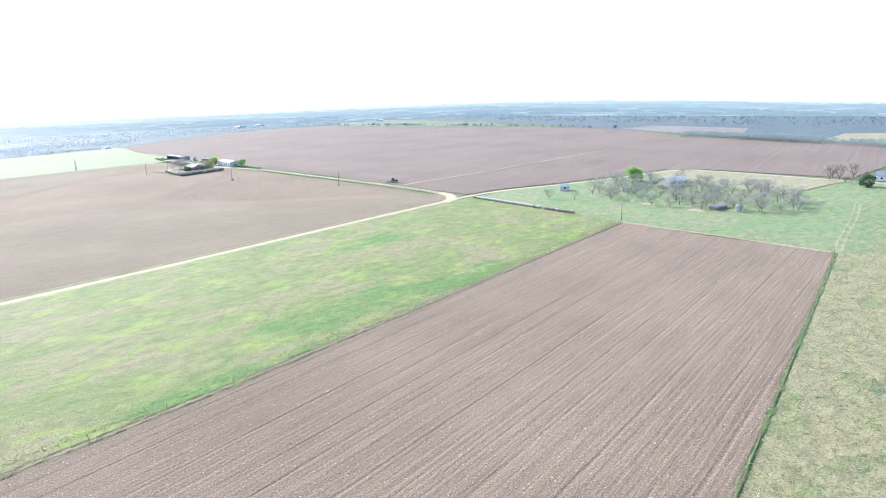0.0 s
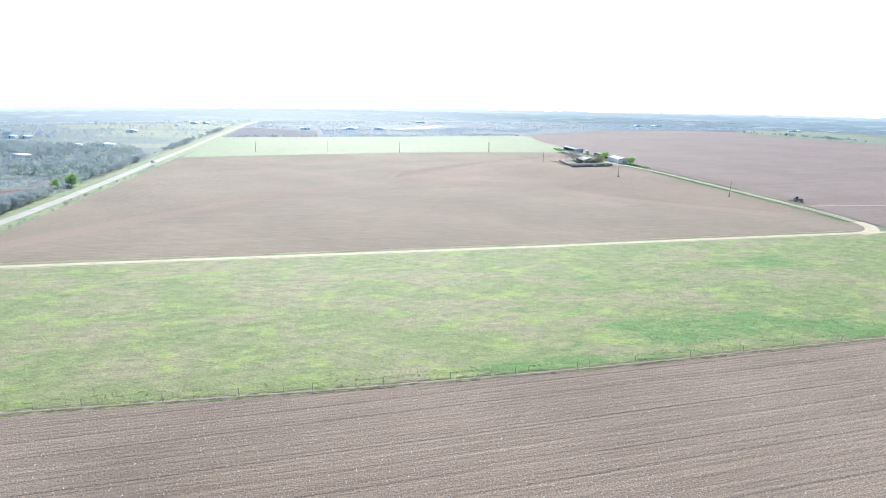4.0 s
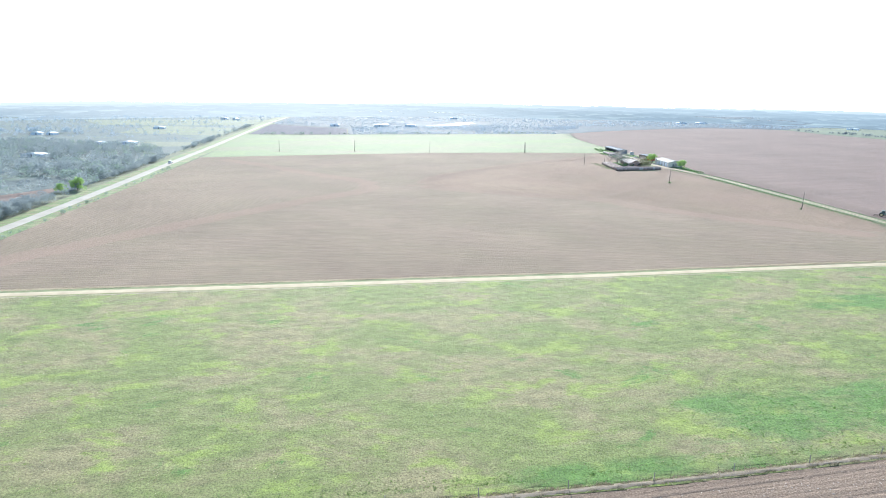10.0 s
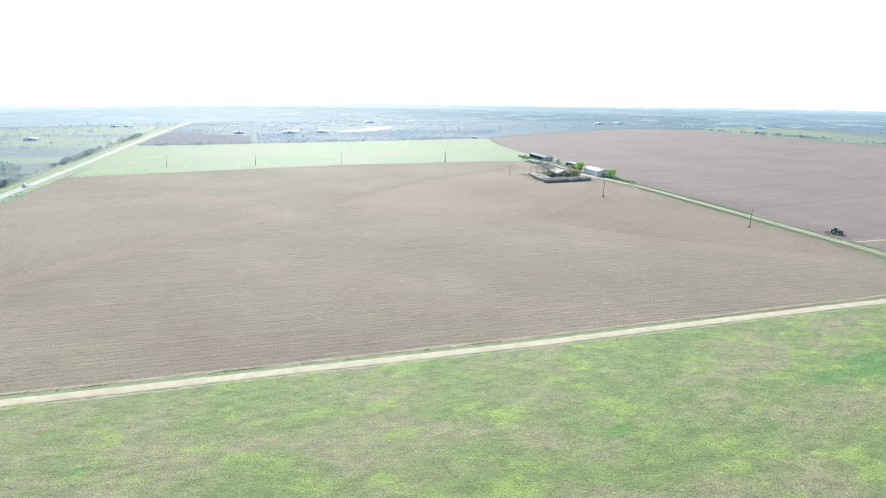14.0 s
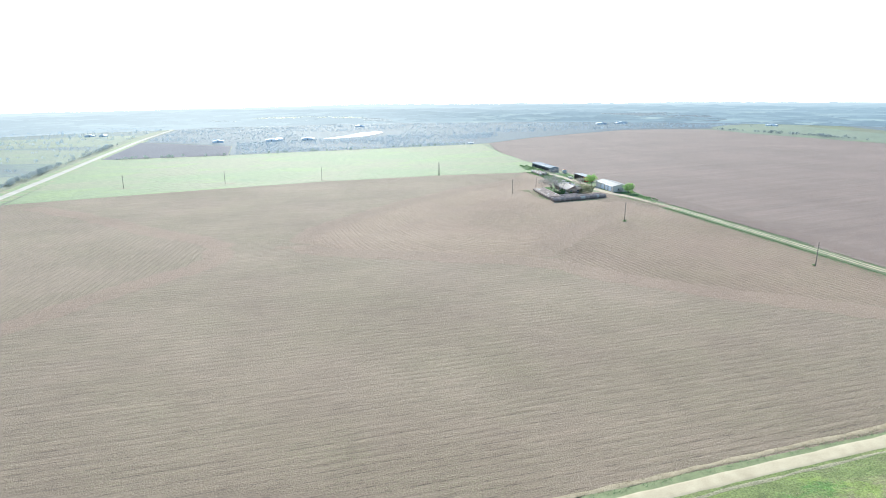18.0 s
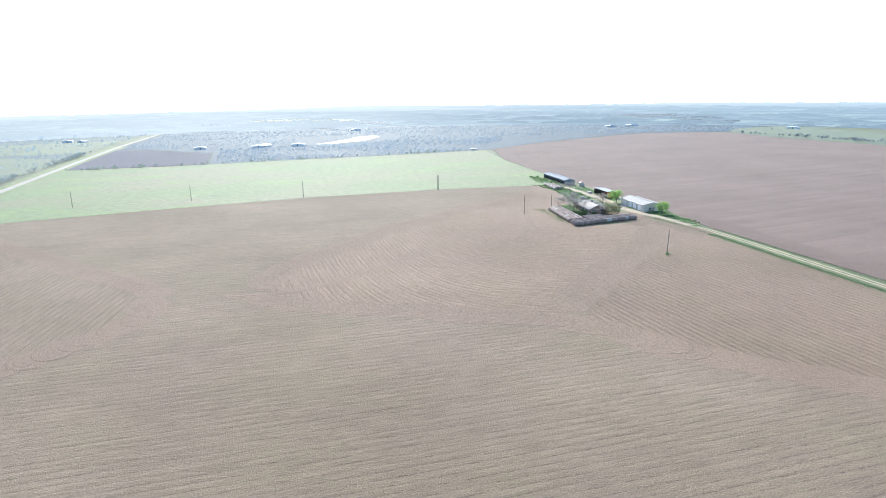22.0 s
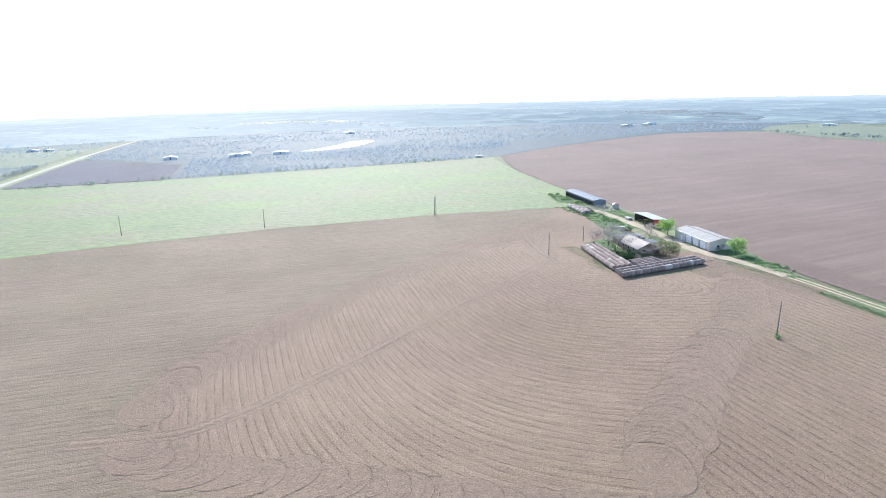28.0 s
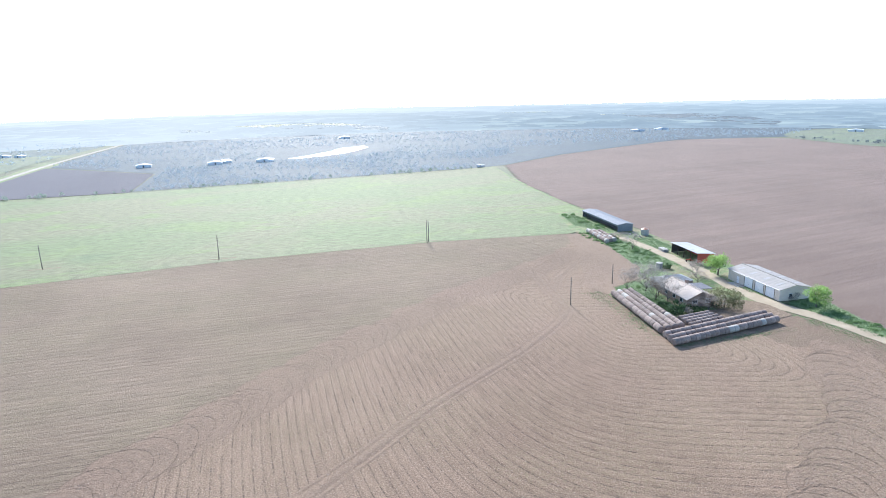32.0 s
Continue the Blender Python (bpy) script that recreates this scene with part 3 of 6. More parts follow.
turning_strip("turning_strip_west", [(9, 170), (8.5, 158), (0, 147), (-9, 139), (-19, 130), (-29, 119), (-38, 107), (-60, 83), (-90, 48), (-114, 19)], 6.0, 5.4, 5)
turning_strip("turning_strip_corner", [(9, 181), (0, 194), (-11, 205), (-24, 219), (-44, 245), (-68, 274), (-92, 298)], 6.0, 6.5, 6)
ribbon("field_end", [(216, 190), (213, 202), (209, 212), (205.5, 220), (205, 227)], [(-9.5, 0.02), (-7, 0.07), (-4.5, 0.11), (0, 0.125), (4.5, 0.11), (7, 0.07), (9.5, 0.02)], SOIL_YARD, "moist reddish soil at the end of the rows", "field", 6, 2.0, 0.9, 0.012)
# a double wheel track across the curved rows
WHEELS = [(-2.2, 0.05), (-1.9, 0.125), (-1.5, 0.125), (-1.3, 0.075), (-0.9, 0.075), (-0.7, 0.13), (0.7, 0.13), (0.9, 0.075), (1.3, 0.075), (1.5, 0.125), (1.9, 0.125), (2.2, 0.05)]
for k, pts in enumerate(([(30, 170), (37, 169), (49, 168), (60, 172.5), (67, 177), (80, 186), (95, 197.5), (114, 213.5), (137, 229.5), (154, 244), (160, 252)], [(160, 252), (161, 262), (163, 275), (166, 289)])):
    ribbon("field_track", pts, WHEELS, SOIL_LOOP, "wheel tracks pressed into the tilled soil", "track", 5 + k, 0.2, 1.5)
for k, pts in enumerate(([(163, 268), (168, 276), (175, 284), (185, 294), (194, 301), (201, 304.5)], [(172, 267), (177, 273), (184, 279), (192, 283), (199, 284)], [(166, 290), (176, 299), (188, 307), (199, 311)])):
    ribbon("yard_track", pts, WHEELS, SOIL_LOOP, "curved wheel tracks in the trodden soil by the yard", "track", 15 + k, 0.2, 1.5)
# fields further out
crop = field("crop_field", [(-109, 312.6), (-5, 329.6), (66, 337.6), (146, 338.2), (200, 331.5), (228, 342), (229.5, 400), (235, 470), (246, 552), (131, 541), (0, 534), (-112, 537)], 0.13, GRASS_CROP, "bright green young crop field")
field_red = sheet("field_red", np.arange(222, 690, 3.0), np.arange(48, 712, 1.0), furrows(4.0, 0.04, 0.14, 1.0), SOIL_RED, "wide reddish brown tilled field", inside([(221, 48.4), (300, 46.6), (556, 46.6), (628, 142), (630, 298), (606, 440), (594, 560), (610, 640), (585, 672), (505, 684), (330, 604), (258, 556), (236, 470), (231, 400), (229, 300), (226, 230), (226, 160), (223, 100)]), "field", False)
field_red_south = sheet("field_red_south", np.arange(218, 560, 5.0), np.arange(-140, 46.6, 0.55), furrows(2.2, 0.06, -0.03, 3.0), SOIL_RED, "reddish brown tilled field along the gravel road", inside([(220, 47.2), (300, 46), (556, 45.6), (530, -118), (410, -136), (352, -130), (352, -60), (342, -38), (304, -27), (270, -14), (240, 0.5), (218, 6)]), "field", False)
field_dark = field("field_dark", [(-112, 540), (-5, 537), (-6, 632), (-113, 730)], 0.08, SOIL_DARK, "dark ploughed field behind the green crop, tinted blue for haze")
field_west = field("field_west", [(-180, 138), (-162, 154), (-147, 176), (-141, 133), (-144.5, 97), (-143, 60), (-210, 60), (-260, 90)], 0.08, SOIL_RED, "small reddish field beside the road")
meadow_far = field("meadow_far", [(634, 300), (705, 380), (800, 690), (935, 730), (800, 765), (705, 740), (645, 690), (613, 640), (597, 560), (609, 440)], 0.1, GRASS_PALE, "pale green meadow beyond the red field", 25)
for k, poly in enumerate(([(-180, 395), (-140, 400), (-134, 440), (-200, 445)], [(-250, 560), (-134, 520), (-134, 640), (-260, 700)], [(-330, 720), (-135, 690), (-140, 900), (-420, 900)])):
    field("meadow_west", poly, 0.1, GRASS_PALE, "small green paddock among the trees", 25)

field("valley_land", [(-112, 735), (-5, 635), (-4, 540), (131, 546), (232, 552), (258, 558), (330, 606), (505, 686), (586, 675), (650, 662), (760, 765), (905, 765), (1300, 900), (1300, 1500), (-113, 1500)], 0.03, LAND_FAR, "valley land behind the fields, tinted blue-grey for haze", 40)
field("west_land", [(-137, 160), (-176, 132), (-262, 64), (-700, 60), (-1300, 200), (-1300, 1500), (-137, 1500)], 0.03, LAND_WEST, "wooded land beyond the county road, tinted blue-grey for haze", 40)
for poly in ([(238, -76), (241, -75.5), (242, -78), (240.5, -81), (238, -80.5)], [(235.5, -96), (238.5, -96.5), (239.5, -100), (238, -104), (235.5, -102)]):
    field("dirt_patch", poly, 0.09, YARD, "pale bare dirt at the orchard edge", 2)
field("east_land", [(590, 62), (700, 330), (905, 760), (1300, 900), (1300, -500), (700, -500), (530, -190), (545, -125)], 0.02, LAND_EAST, "land east of the fields, tinted grey-blue for haze", 40)
field("tan_field_far", [(532, -128), (556, -72), (622, -72), (650, -135)], 0.07, GRASS_TAN, "pale tan field behind the grey hedge", 30)
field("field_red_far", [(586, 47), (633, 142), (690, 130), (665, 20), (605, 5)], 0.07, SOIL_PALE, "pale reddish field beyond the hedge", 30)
for off in (-0.9, 0.9):
    ribbon("meadow_lane", [(200, -156 + off), (214, -154.2 + off), (226.5, -152.8 + off), (253, -150 + off), (287, -145 + off)], [(-0.3, 0.05), (0, 0.08), (0.3, 0.05)], GRASS_TAN, "worn wheel track through the meadow grass", "track", 15, 0.15)
ribbon("stubble_hedge", [(293, -118.5), (312, -122.5), (336, -128.5)], [(-0.5, 0.06), (0, 0.45), (0.5, 0.06)], DEADGRASS, "low brown hedge at the stubble's end", "verge", 16, 0.2, 1.5)
ribbon("headland", [(229, 60), (230.5, 90), (231.5, 140), (232, 185), (232.5, 228)], [(-5.5, 0.06), (-4.6, 0.13), (-1.5, 0.14), (1.5, 0.14), (4.6, 0.13), (5.5, 0.06)], SOIL_HEAD, "smooth darker headland of the red field", "field", 26, 0.5, 2)
# roads
GRASS_DRIVE = grass("drive_verge_grass", (0.2, 0.18, 0.11), (0.15, 0.18, 0.085), (0.16, 0.205, 0.08), (0.105, 0.15, 0.06), scale=3)
ribbon("gravel_road", [(-150, -1.3), (0, -1.2), (60, -1.1), (110, 0.1), (160, 1.1), (200, 1.2), (216, 0.7), (239, -4.4), (268, -18), (303, -31.5), (328, -39), (343, -46), (348.5, -62), (347, -91), (344, -122), (343, -160), (345, -330)],
       [(-1.4, 0.06), (-1.1, 0.11), (-0.7, 0.1), (0, 0.12), (0.7, 0.1), (1.1, 0.11), (1.4, 0.06)], GRAVEL, "pale caliche gravel road between fields", "road", 1, 0.12)
ribbon("verge_south", [(-150, -4.9), (0, -4.8), (60, -4.7), (110, -3.5), (160, -2.5), (205, -2.4)], [(-1.8, 0.034), (-0.6, 0.05), (0.9, 0.06), (3.0, 0.055)], GRASS, "grass verge beside the gravel road", "verge", 2, 0.35)
ribbon("verge_north", [(-150, 1.05), (0, 1.1), (60, 1.2), (110, 2.4), (160, 3.4), (198, 3.6)], [(-1.3, 0.05), (-0.4, 0.07), (0.3, 0.08), (0.8, 0.06)], DITCH, "dark weedy ditch between road and tilled field", "verge", 3, 0.35)
ribbon("dead_grass_bank", [(-150, 2.3), (0, 2.35), (60, 2.45), (110, 3.6), (160, 4.6), (198, 4.8)], [(-0.5, 0.08), (0, 0.15), (0.55, 0.09)], DEADGRASS, "strip of dead grass along the field edge", "verge", 4, 0.2)
drive_line = [(204, 1.0), (209, 6), (214, 18), (217.5, 45), (219, 90), (220, 140), (220.5, 185), (219.5, 205), (217, 224), (213.8, 236), (213.0, 246), (214.6, 260), (216, 275), (216.4, 291), (216, 309), (215.5, 318)]
drive_out = drive_line[:9]
ribbon("drive_verge", drive_out + [(214.5, 234)], [(-3.6, 0.02), (-2.8, 0.05), (-1.8, 0.1), (1.8, 0.1), (3.0, 0.06), (4.6, 0.02)], GRASS_DRIVE, "green grass verge of the farm drive", "verge", 6, 0.7)
for off, k in ((-0.95, 7), (0.95, 8)):
    ribbon("drive_wheel_track", [(x + off, y) for x, y in drive_out[2:]], [(-0.36, 0.12), (0, 0.16), (0.36, 0.12)], GRAVEL, "pale wheel track of the two-track farm drive", "road", k, 0.15)
ribbon("drive_mouth", [(196, 0.2), (203, 2.2), (209, 7), (213.2, 14), (214.6, 20)], [(-2.4, 0.1), (0, 0.22), (2.4, 0.1)], GRAVEL, "gravel mouth of the farm drive", "road", 9, 0.3)
ribbon("farm_yard", drive_line[7:], [(-2.5, 0.18), (-1, 0.27), (1, 0.27), (2.3, 0.18)], YARD, "packed pale dirt yard track between the sheds", "road", 10, 0.5)
ribbon("county_road", [(-130, -330), (-129, 0), (-127, 45), (-124, 100), (-122, 180), (-121, 280), (-119, 400), (-118, 550), (-117, 771), (-118, 1100)], [(-2.7, 0.16), (-1.4, 0.22), (0, 0.25), (1.4, 0.22), (2.7, 0.16)], ASPHALT, "straight pale county road", "road", 11, 0.2, 8)
ribbon("county_verge", [(-130, -330), (-129, 0), (-127, 45), (-124, 100), (-122, 180), (-121, 280), (-119, 400), (-118, 550), (-117, 771)], [(-9, 0.04), (-4.5, 0.12), (6, 0.1), (9, 0.04)], VERGE, "grass verge of the county road", "verge", 12, 0.8, 8)

ribbon("field_divide", [(224, 56.5), (249, 54.8), (300, 50.5), (430, 46.5), (560, 46)], [(-0.8, 0.06), (0, 0.2), (0.8, 0.06)], DEADGRASS, "thin dead-grass line between two red fields", "verge", 14, 0.5, 2.5)
ribbon("field_seam", [(222, 47.8), (300, 46.4), (430, 46), (556, 46)], [(-0.9, 0.06), (0, 0.14), (0.9, 0.06)], SOIL_RED, "soil ridge where two red fields meet", "field", 27, 0.2, 2.5)
ribbon("field_edge", [(226, 225), (228, 300), (229.6, 400), (235.2, 470), (247, 553)], [(-1.3, 0.06), (0, 0.22), (1.2, 0.08)], VERGE, "weedy strip between crop and red field", "verge", 13, 0.5, 2)

for k, (x, y) in enumerate(((63.3, 342), (2.4, 350.8), (-57.8, 352.9), (141.5, 340))):
    ribbon("dirt_strip", [(x - 4.5, y + 0.3), (x - 1, y - 0.2), (x + 2, y), (x + 6, y + 0.4)], [(-0.35, 0.12), (0, 0.24), (0.35, 0.12)], SOIL_LOOP, "unploughed strip of bare dirt at the pole's foot", "track", 30 + k, 0.15, 1.0)

# pond
WATER = Nodes("pond_water")
WATER.bump(WATER.noise(WATER.place(), 0.8, 2), 0.05, 0.1)
WATER = WATER.done((0.25, 0.27, 0.26), 0.12, spec=0.8)
pond = field("pond", [(97, 697), (112, 693), (128, 702), (150, 716), (168, 742), (186, 780), (184, 800), (176, 801), (172, 792), (160, 790), (150, 772), (143, 752), (130, 736), (122, 722), (108, 708)], 0.14, WATER, "pond of still water shining in the sun", 30)
pond["category"] = "pond"


# ---- building and plant materials ----
WOOD_POLE = plain("weathered_pole_wood", (0.2, 0.172, 0.145), (0.32, 0.28, 0.235), 0.8, 14, 0.9, 0.4, 0.02)
WOOD_POST = plain("grey_post_wood", (0.27, 0.24, 0.2), (0.42, 0.375, 0.32), 2, 18, 0.9, 0.4, 0.01)
STEEL = plain("galvanised_steel", (0.34, 0.35, 0.36), (0.5, 0.51, 0.52), 2, 12, 0.45, 0.1, 0.01, 0.8)
STEEL_DARK = plain("dark_rusty_steel", (0.07, 0.06, 0.055), (0.16, 0.12, 0.1), 2, 12, 0.7, 0.2, 0.01, 0.4)
GLAZED = plain("brown_porcelain", (0.1, 0.06, 0.04), (0.16, 0.1, 0.07), 3, 20, 0.3, 0.05, 0.005, 0, 0.5)
HAY = plain("weathered_hay", (0.205, 0.157, 0.133), (0.36, 0.29, 0.25), 1.1, 9, 0.95, 0.8, 0.06, vary=0.4)
HAY_WRAP = plain("net_wrapped_hay", (0.34, 0.32, 0.28), (0.46, 0.43, 0.385), 1.0, 7, 0.8, 0.4, 0.04, vary=0.15)
BARK = plain("tree_bark", (0.1, 0.085, 0.075), (0.2, 0.175, 0.155), 1.2, 10, 0.95, 0.6, 0.03)


def leafy(name, a, b, vary=0.3):
    n = Nodes(name)
    geo = n.node("ShaderNodeNewGeometry")
    c = n.ramp(geo.outputs["Random Per Island"], [(0.0, a), (1.0, b)])
    tr = n.node("ShaderNodeBsdfTranslucent")
    n.link(c, tr.inputs["Color"])
    mixer = n.node("ShaderNodeMixShader")
    mixer.inputs[0].default_value = 0.45
    n.done(c, 0.6, spec=0.3)
    n.link(n.b.outputs[0], mixer.inputs[1])
    n.link(tr.outputs[0], mixer.inputs[2])
    n.link(mixer.outputs[0], n.t.nodes["Material Output"].inputs["Surface"])
    return n.m


TWIG = leafy("bare_twigs", (0.38, 0.375, 0.35), (0.54, 0.53, 0.5))
TWIG_PALE = leafy("pale_lichened_twigs", (0.27, 0.27, 0.25), (0.38, 0.375, 0.35))
TWIG_YARD = leafy("yard_twigs", (0.27, 0.25, 0.23), (0.4, 0.375, 0.35))
TWIG_RED = leafy("budding_twigs", (0.32, 0.27, 0.235), (0.45, 0.39, 0.345))
LEAF_FRESH = leafy("fresh_spring_leaves", (0.22, 0.35, 0.1), (0.38, 0.53, 0.18))
LEAF_DARK = leafy("evergreen_leaves", (0.04, 0.08, 0.035), (0.09, 0.14, 0.06))
LEAF_OLIVE = leafy("olive_brown_leaves", (0.13, 0.15, 0.075), (0.25, 0.25, 0.14))
LEAF_WEED = leafy("weed_leaves", (0.13, 0.225, 0.09), (0.23, 0.34, 0.15))
BLADE = leafy("grass_blades", (0.13, 0.22, 0.05), (0.27, 0.34, 0.1))
BLADE_DRY = leafy("dry_grass_blades", (0.29, 0.24, 0.14), (0.46, 0.395, 0.26))
BLADE_YARD = leafy("yard_weed_blades", (0.13, 0.205, 0.09), (0.24, 0.33, 0.16))
BLADE_DEEP = leafy("lush_grass_blades", (0.1, 0.23, 0.045), (0.19, 0.34, 0.08))
# Woods paled and blued: haze is put into the twig and leaf colours.
WOODS = leafy("woods_twigs_haze_tint", (0.235, 0.275, 0.28), (0.335, 0.375, 0.37))
WOODS_GREEN = leafy("first_leaves_haze_tint", (0.23, 0.295, 0.245), (0.315, 0.385, 0.31))
WOODS_FAR = leafy("far_twigs_haze_tint", (0.31, 0.38, 0.44), (0.37, 0.445, 0.5))
# Eastern copy darker, to offset the sun on its visible side.
WOODS_EAST = leafy("eastern_twigs_haze_tint", (0.15, 0.185, 0.21), (0.19, 0.225, 0.25))


def corrugated(name, a, b, rust, pitch=0.9, axis=1, rough=0.45, metal=0.35):
    """Ribbed metal sheet with faint rust streaks."""
    n = Nodes(name)
    w = n.place(True)
    sep = n.node("ShaderNodeSeparateXYZ")
    n.link(w, sep.inputs[0])
    wave = n.math("ABSOLUTE", n.math("SINE", n.math("MULTIPLY", sep.outputs[axis], math.pi / pitch)))
    stretch = n.place(True, (0.25, 1, 1) if axis else (1, 0.25, 1))
    f = n.noise(stretch, 1.1, 5, 0.65)
    c = n.ramp(f, [(0.3, a), (0.58, b), (0.78, rust)])
    n.bump(n.math("POWER", wave, 8.0), 0.5, 0.04)
    return n.done(c, rough, metal, 0.4)


ROOF_GREY = corrugated("barn_roof_metal", (0.245, 0.229, 0.208), (0.3, 0.282, 0.258), (0.23, 0.205, 0.185), 0.8, 1, 0.7, 0.0)
ROOF_BLUE = corrugated("blue_grey_roof_metal", (0.15, 0.168, 0.195), (0.2, 0.222, 0.25), (0.19, 0.19, 0.195), 0.8, 1, 0.75, 0.0)
ROOF_WHITE = corrugated("white_roof_metal", (0.38, 0.38, 0.38), (0.48, 0.48, 0.48), (0.4, 0.36, 0.32), 0.7, 1, 0.65, 0.0)
# Near-white base colour stands for the sun's glint on far roofs.
ROOF_BRIGHT = corrugated("glint_white_roof", (0.72, 0.72, 0.72), (0.84, 0.84, 0.84), (0.7, 0.66, 0.62), 0.7, 1, 0.5, 0.0)
ROOF_HOUSE = corrugated("house_roof_metal", (0.46, 0.387, 0.327), (0.54, 0.46, 0.395), (0.4, 0.32, 0.265), 0.4, 1, 0.8, 0.0)
ROOF_ANNEX = plain("weathered_annex_roof", (0.25, 0.255, 0.25), (0.36, 0.365, 0.355), 1, 8, 0.85, 0.2, 0.02)
ROOF_SLATE = plain("grey_porch_roof", (0.16, 0.16, 0.175), (0.25, 0.25, 0.27), 1, 8, 0.8, 0.2, 0.02)
WALL_CREAM = corrugated("cream_metal_wall", (0.54, 0.485, 0.42), (0.63, 0.575, 0.5), (0.46, 0.38, 0.3), 0.6, 1, 0.6, 0.1)
WALL_BLUE = corrugated("blue_grey_wall", (0.15, 0.168, 0.19), (0.2, 0.222, 0.245), (0.17, 0.175, 0.18), 0.6, 1, 0.6, 0.1)
WALL_RED = corrugated("red_metal_wall", (0.36, 0.06, 0.045), (0.45, 0.09, 0.06), (0.3, 0.08, 0.06), 0.6, 0, 0.6, 0.1)
DOOR_WHITE = plain("white_door_paint", (0.68, 0.69, 0.7), (0.8, 0.8, 0.8), 0.8, 6, 0.5, 0.1, 0.01)
SKYLIGHT = plain("dull_fibreglass", (0.25, 0.24, 0.23), (0.33, 0.32, 0.31), 1.2, 7, 0.5, 0.1, 0.01)
BRICK = plain("tan_brick", (0.27, 0.19, 0.15), (0.4, 0.3, 0.24), 1.0, 14, 0.9, 0.4, 0.01)
GLASS = plain("window_glass", (0.03, 0.035, 0.04), (0.06, 0.065, 0.07), 1, 5, 0.08, 0.0, 0.01, 0, 0.7)
DARKNESS = plain("dark_boards_and_shade", (0.05, 0.05, 0.055), (0.1, 0.1, 0.1), 1, 6, 0.9, 0.2, 0.02)
GREEN_PAINT = plain("tractor_green_paint", (0.06, 0.15, 0.125), (0.1, 0.2, 0.17), 1, 8, 0.5, 0.05, 0.01, 0, 0.5)
YELLOW_PAINT = plain("yellow_wheel_paint", (0.4, 0.35, 0.18), (0.5, 0.44, 0.24), 1, 8, 0.5, 0.05, 0.01)
RED_PAINT = plain("red_machine_paint", (0.34, 0.05, 0.03), (0.45, 0.08, 0.05), 1, 8, 0.5, 0.1, 0.01)
ORANGE_PAINT = plain("rusty_paint", (0.38, 0.17, 0.1), (0.48, 0.24, 0.15), 1, 8, 0.5, 0.1, 0.01)
RUBBER = plain("black_rubber", (0.02, 0.02, 0.02), (0.05, 0.045, 0.04), 2, 10, 0.9, 0.2, 0.01)
CAR_WHITE = plain("white_car_paint", (0.7, 0.71, 0.72), (0.78, 0.78, 0.79), 0.5, 3, 0.25, 0.02, 0.002, 0, 0.5)

CONCRETE = plain("old_concrete", (0.27, 0.26, 0.24), (0.4, 0.385, 0.36), 1.2, 9, 0.9, 0.3, 0.02)
PALE_BOARD = plain("pale_weathered_board", (0.33, 0.31, 0.28), (0.5, 0.48, 0.44), 1.5, 12, 0.85, 0.3, 0.01, vary=0.3)

# farm yard ground
field("yard_grass", [(176, 229), (205, 230), (211, 234), (217, 236), (223, 234), (229, 237), (229.5, 300), (230, 342), (228, 372), (214, 372), (204, 337), (203, 318), (202, 300), (198, 281), (189, 269), (181, 265), (176, 260)], 0.16, VERGE, "weedy green farm yard ground", 8)
field("yard_soil", [(176, 258), (182, 263), (191, 267), (200, 279), (204, 300), (205, 318), (206, 331), (198, 330), (190, 304), (181, 284), (174, 266)], 0.175, SOIL_LOOP, "bare trodden soil between bales and weeds", 6)
for k, poly in enumerate(([(205, 227), (212, 228), (212, 238), (206, 244), (197, 244), (197, 236)], [(178, 227), (206, 229), (206, 236), (194, 238), (186, 236), (180, 231)])):
    field("yard_dirt", poly, 0.2 + 0.02 * k, SOIL_MOIST, "trodden bare dirt of the farm yard", 8)
field("yard_bare_soil", [(194.5, 231.5), (205, 231.5), (209, 234.5), (203.5, 237), (196, 236.5)], 0.19, SOIL_HEAD, "moist reddish bare soil beside the bales", 6)
LUSH = [[(200, 283), (206, 279), (213.5, 277), (215, 306), (214, 322), (207, 316), (204, 304)],
        [(219, 203), (222, 203), (228, 232), (227, 237), (218, 236)],
        [(180, 238), (187, 240), (189.5, 255), (194, 262), (190, 267), (181, 263), (178.5, 250)],
        [(214, 331), (218.5, 327), (219, 362), (214, 368), (209, 345)],
        [(218.5, 296), (226, 296), (227, 314), (219, 314)],
        [(214.5, 246), (216.4, 246), (217.6, 262), (216, 262)]]
for poly in LUSH:
    field("lush_patch", poly, 0.19, WEEDS, "lush green weeds in the farm yard", 6)


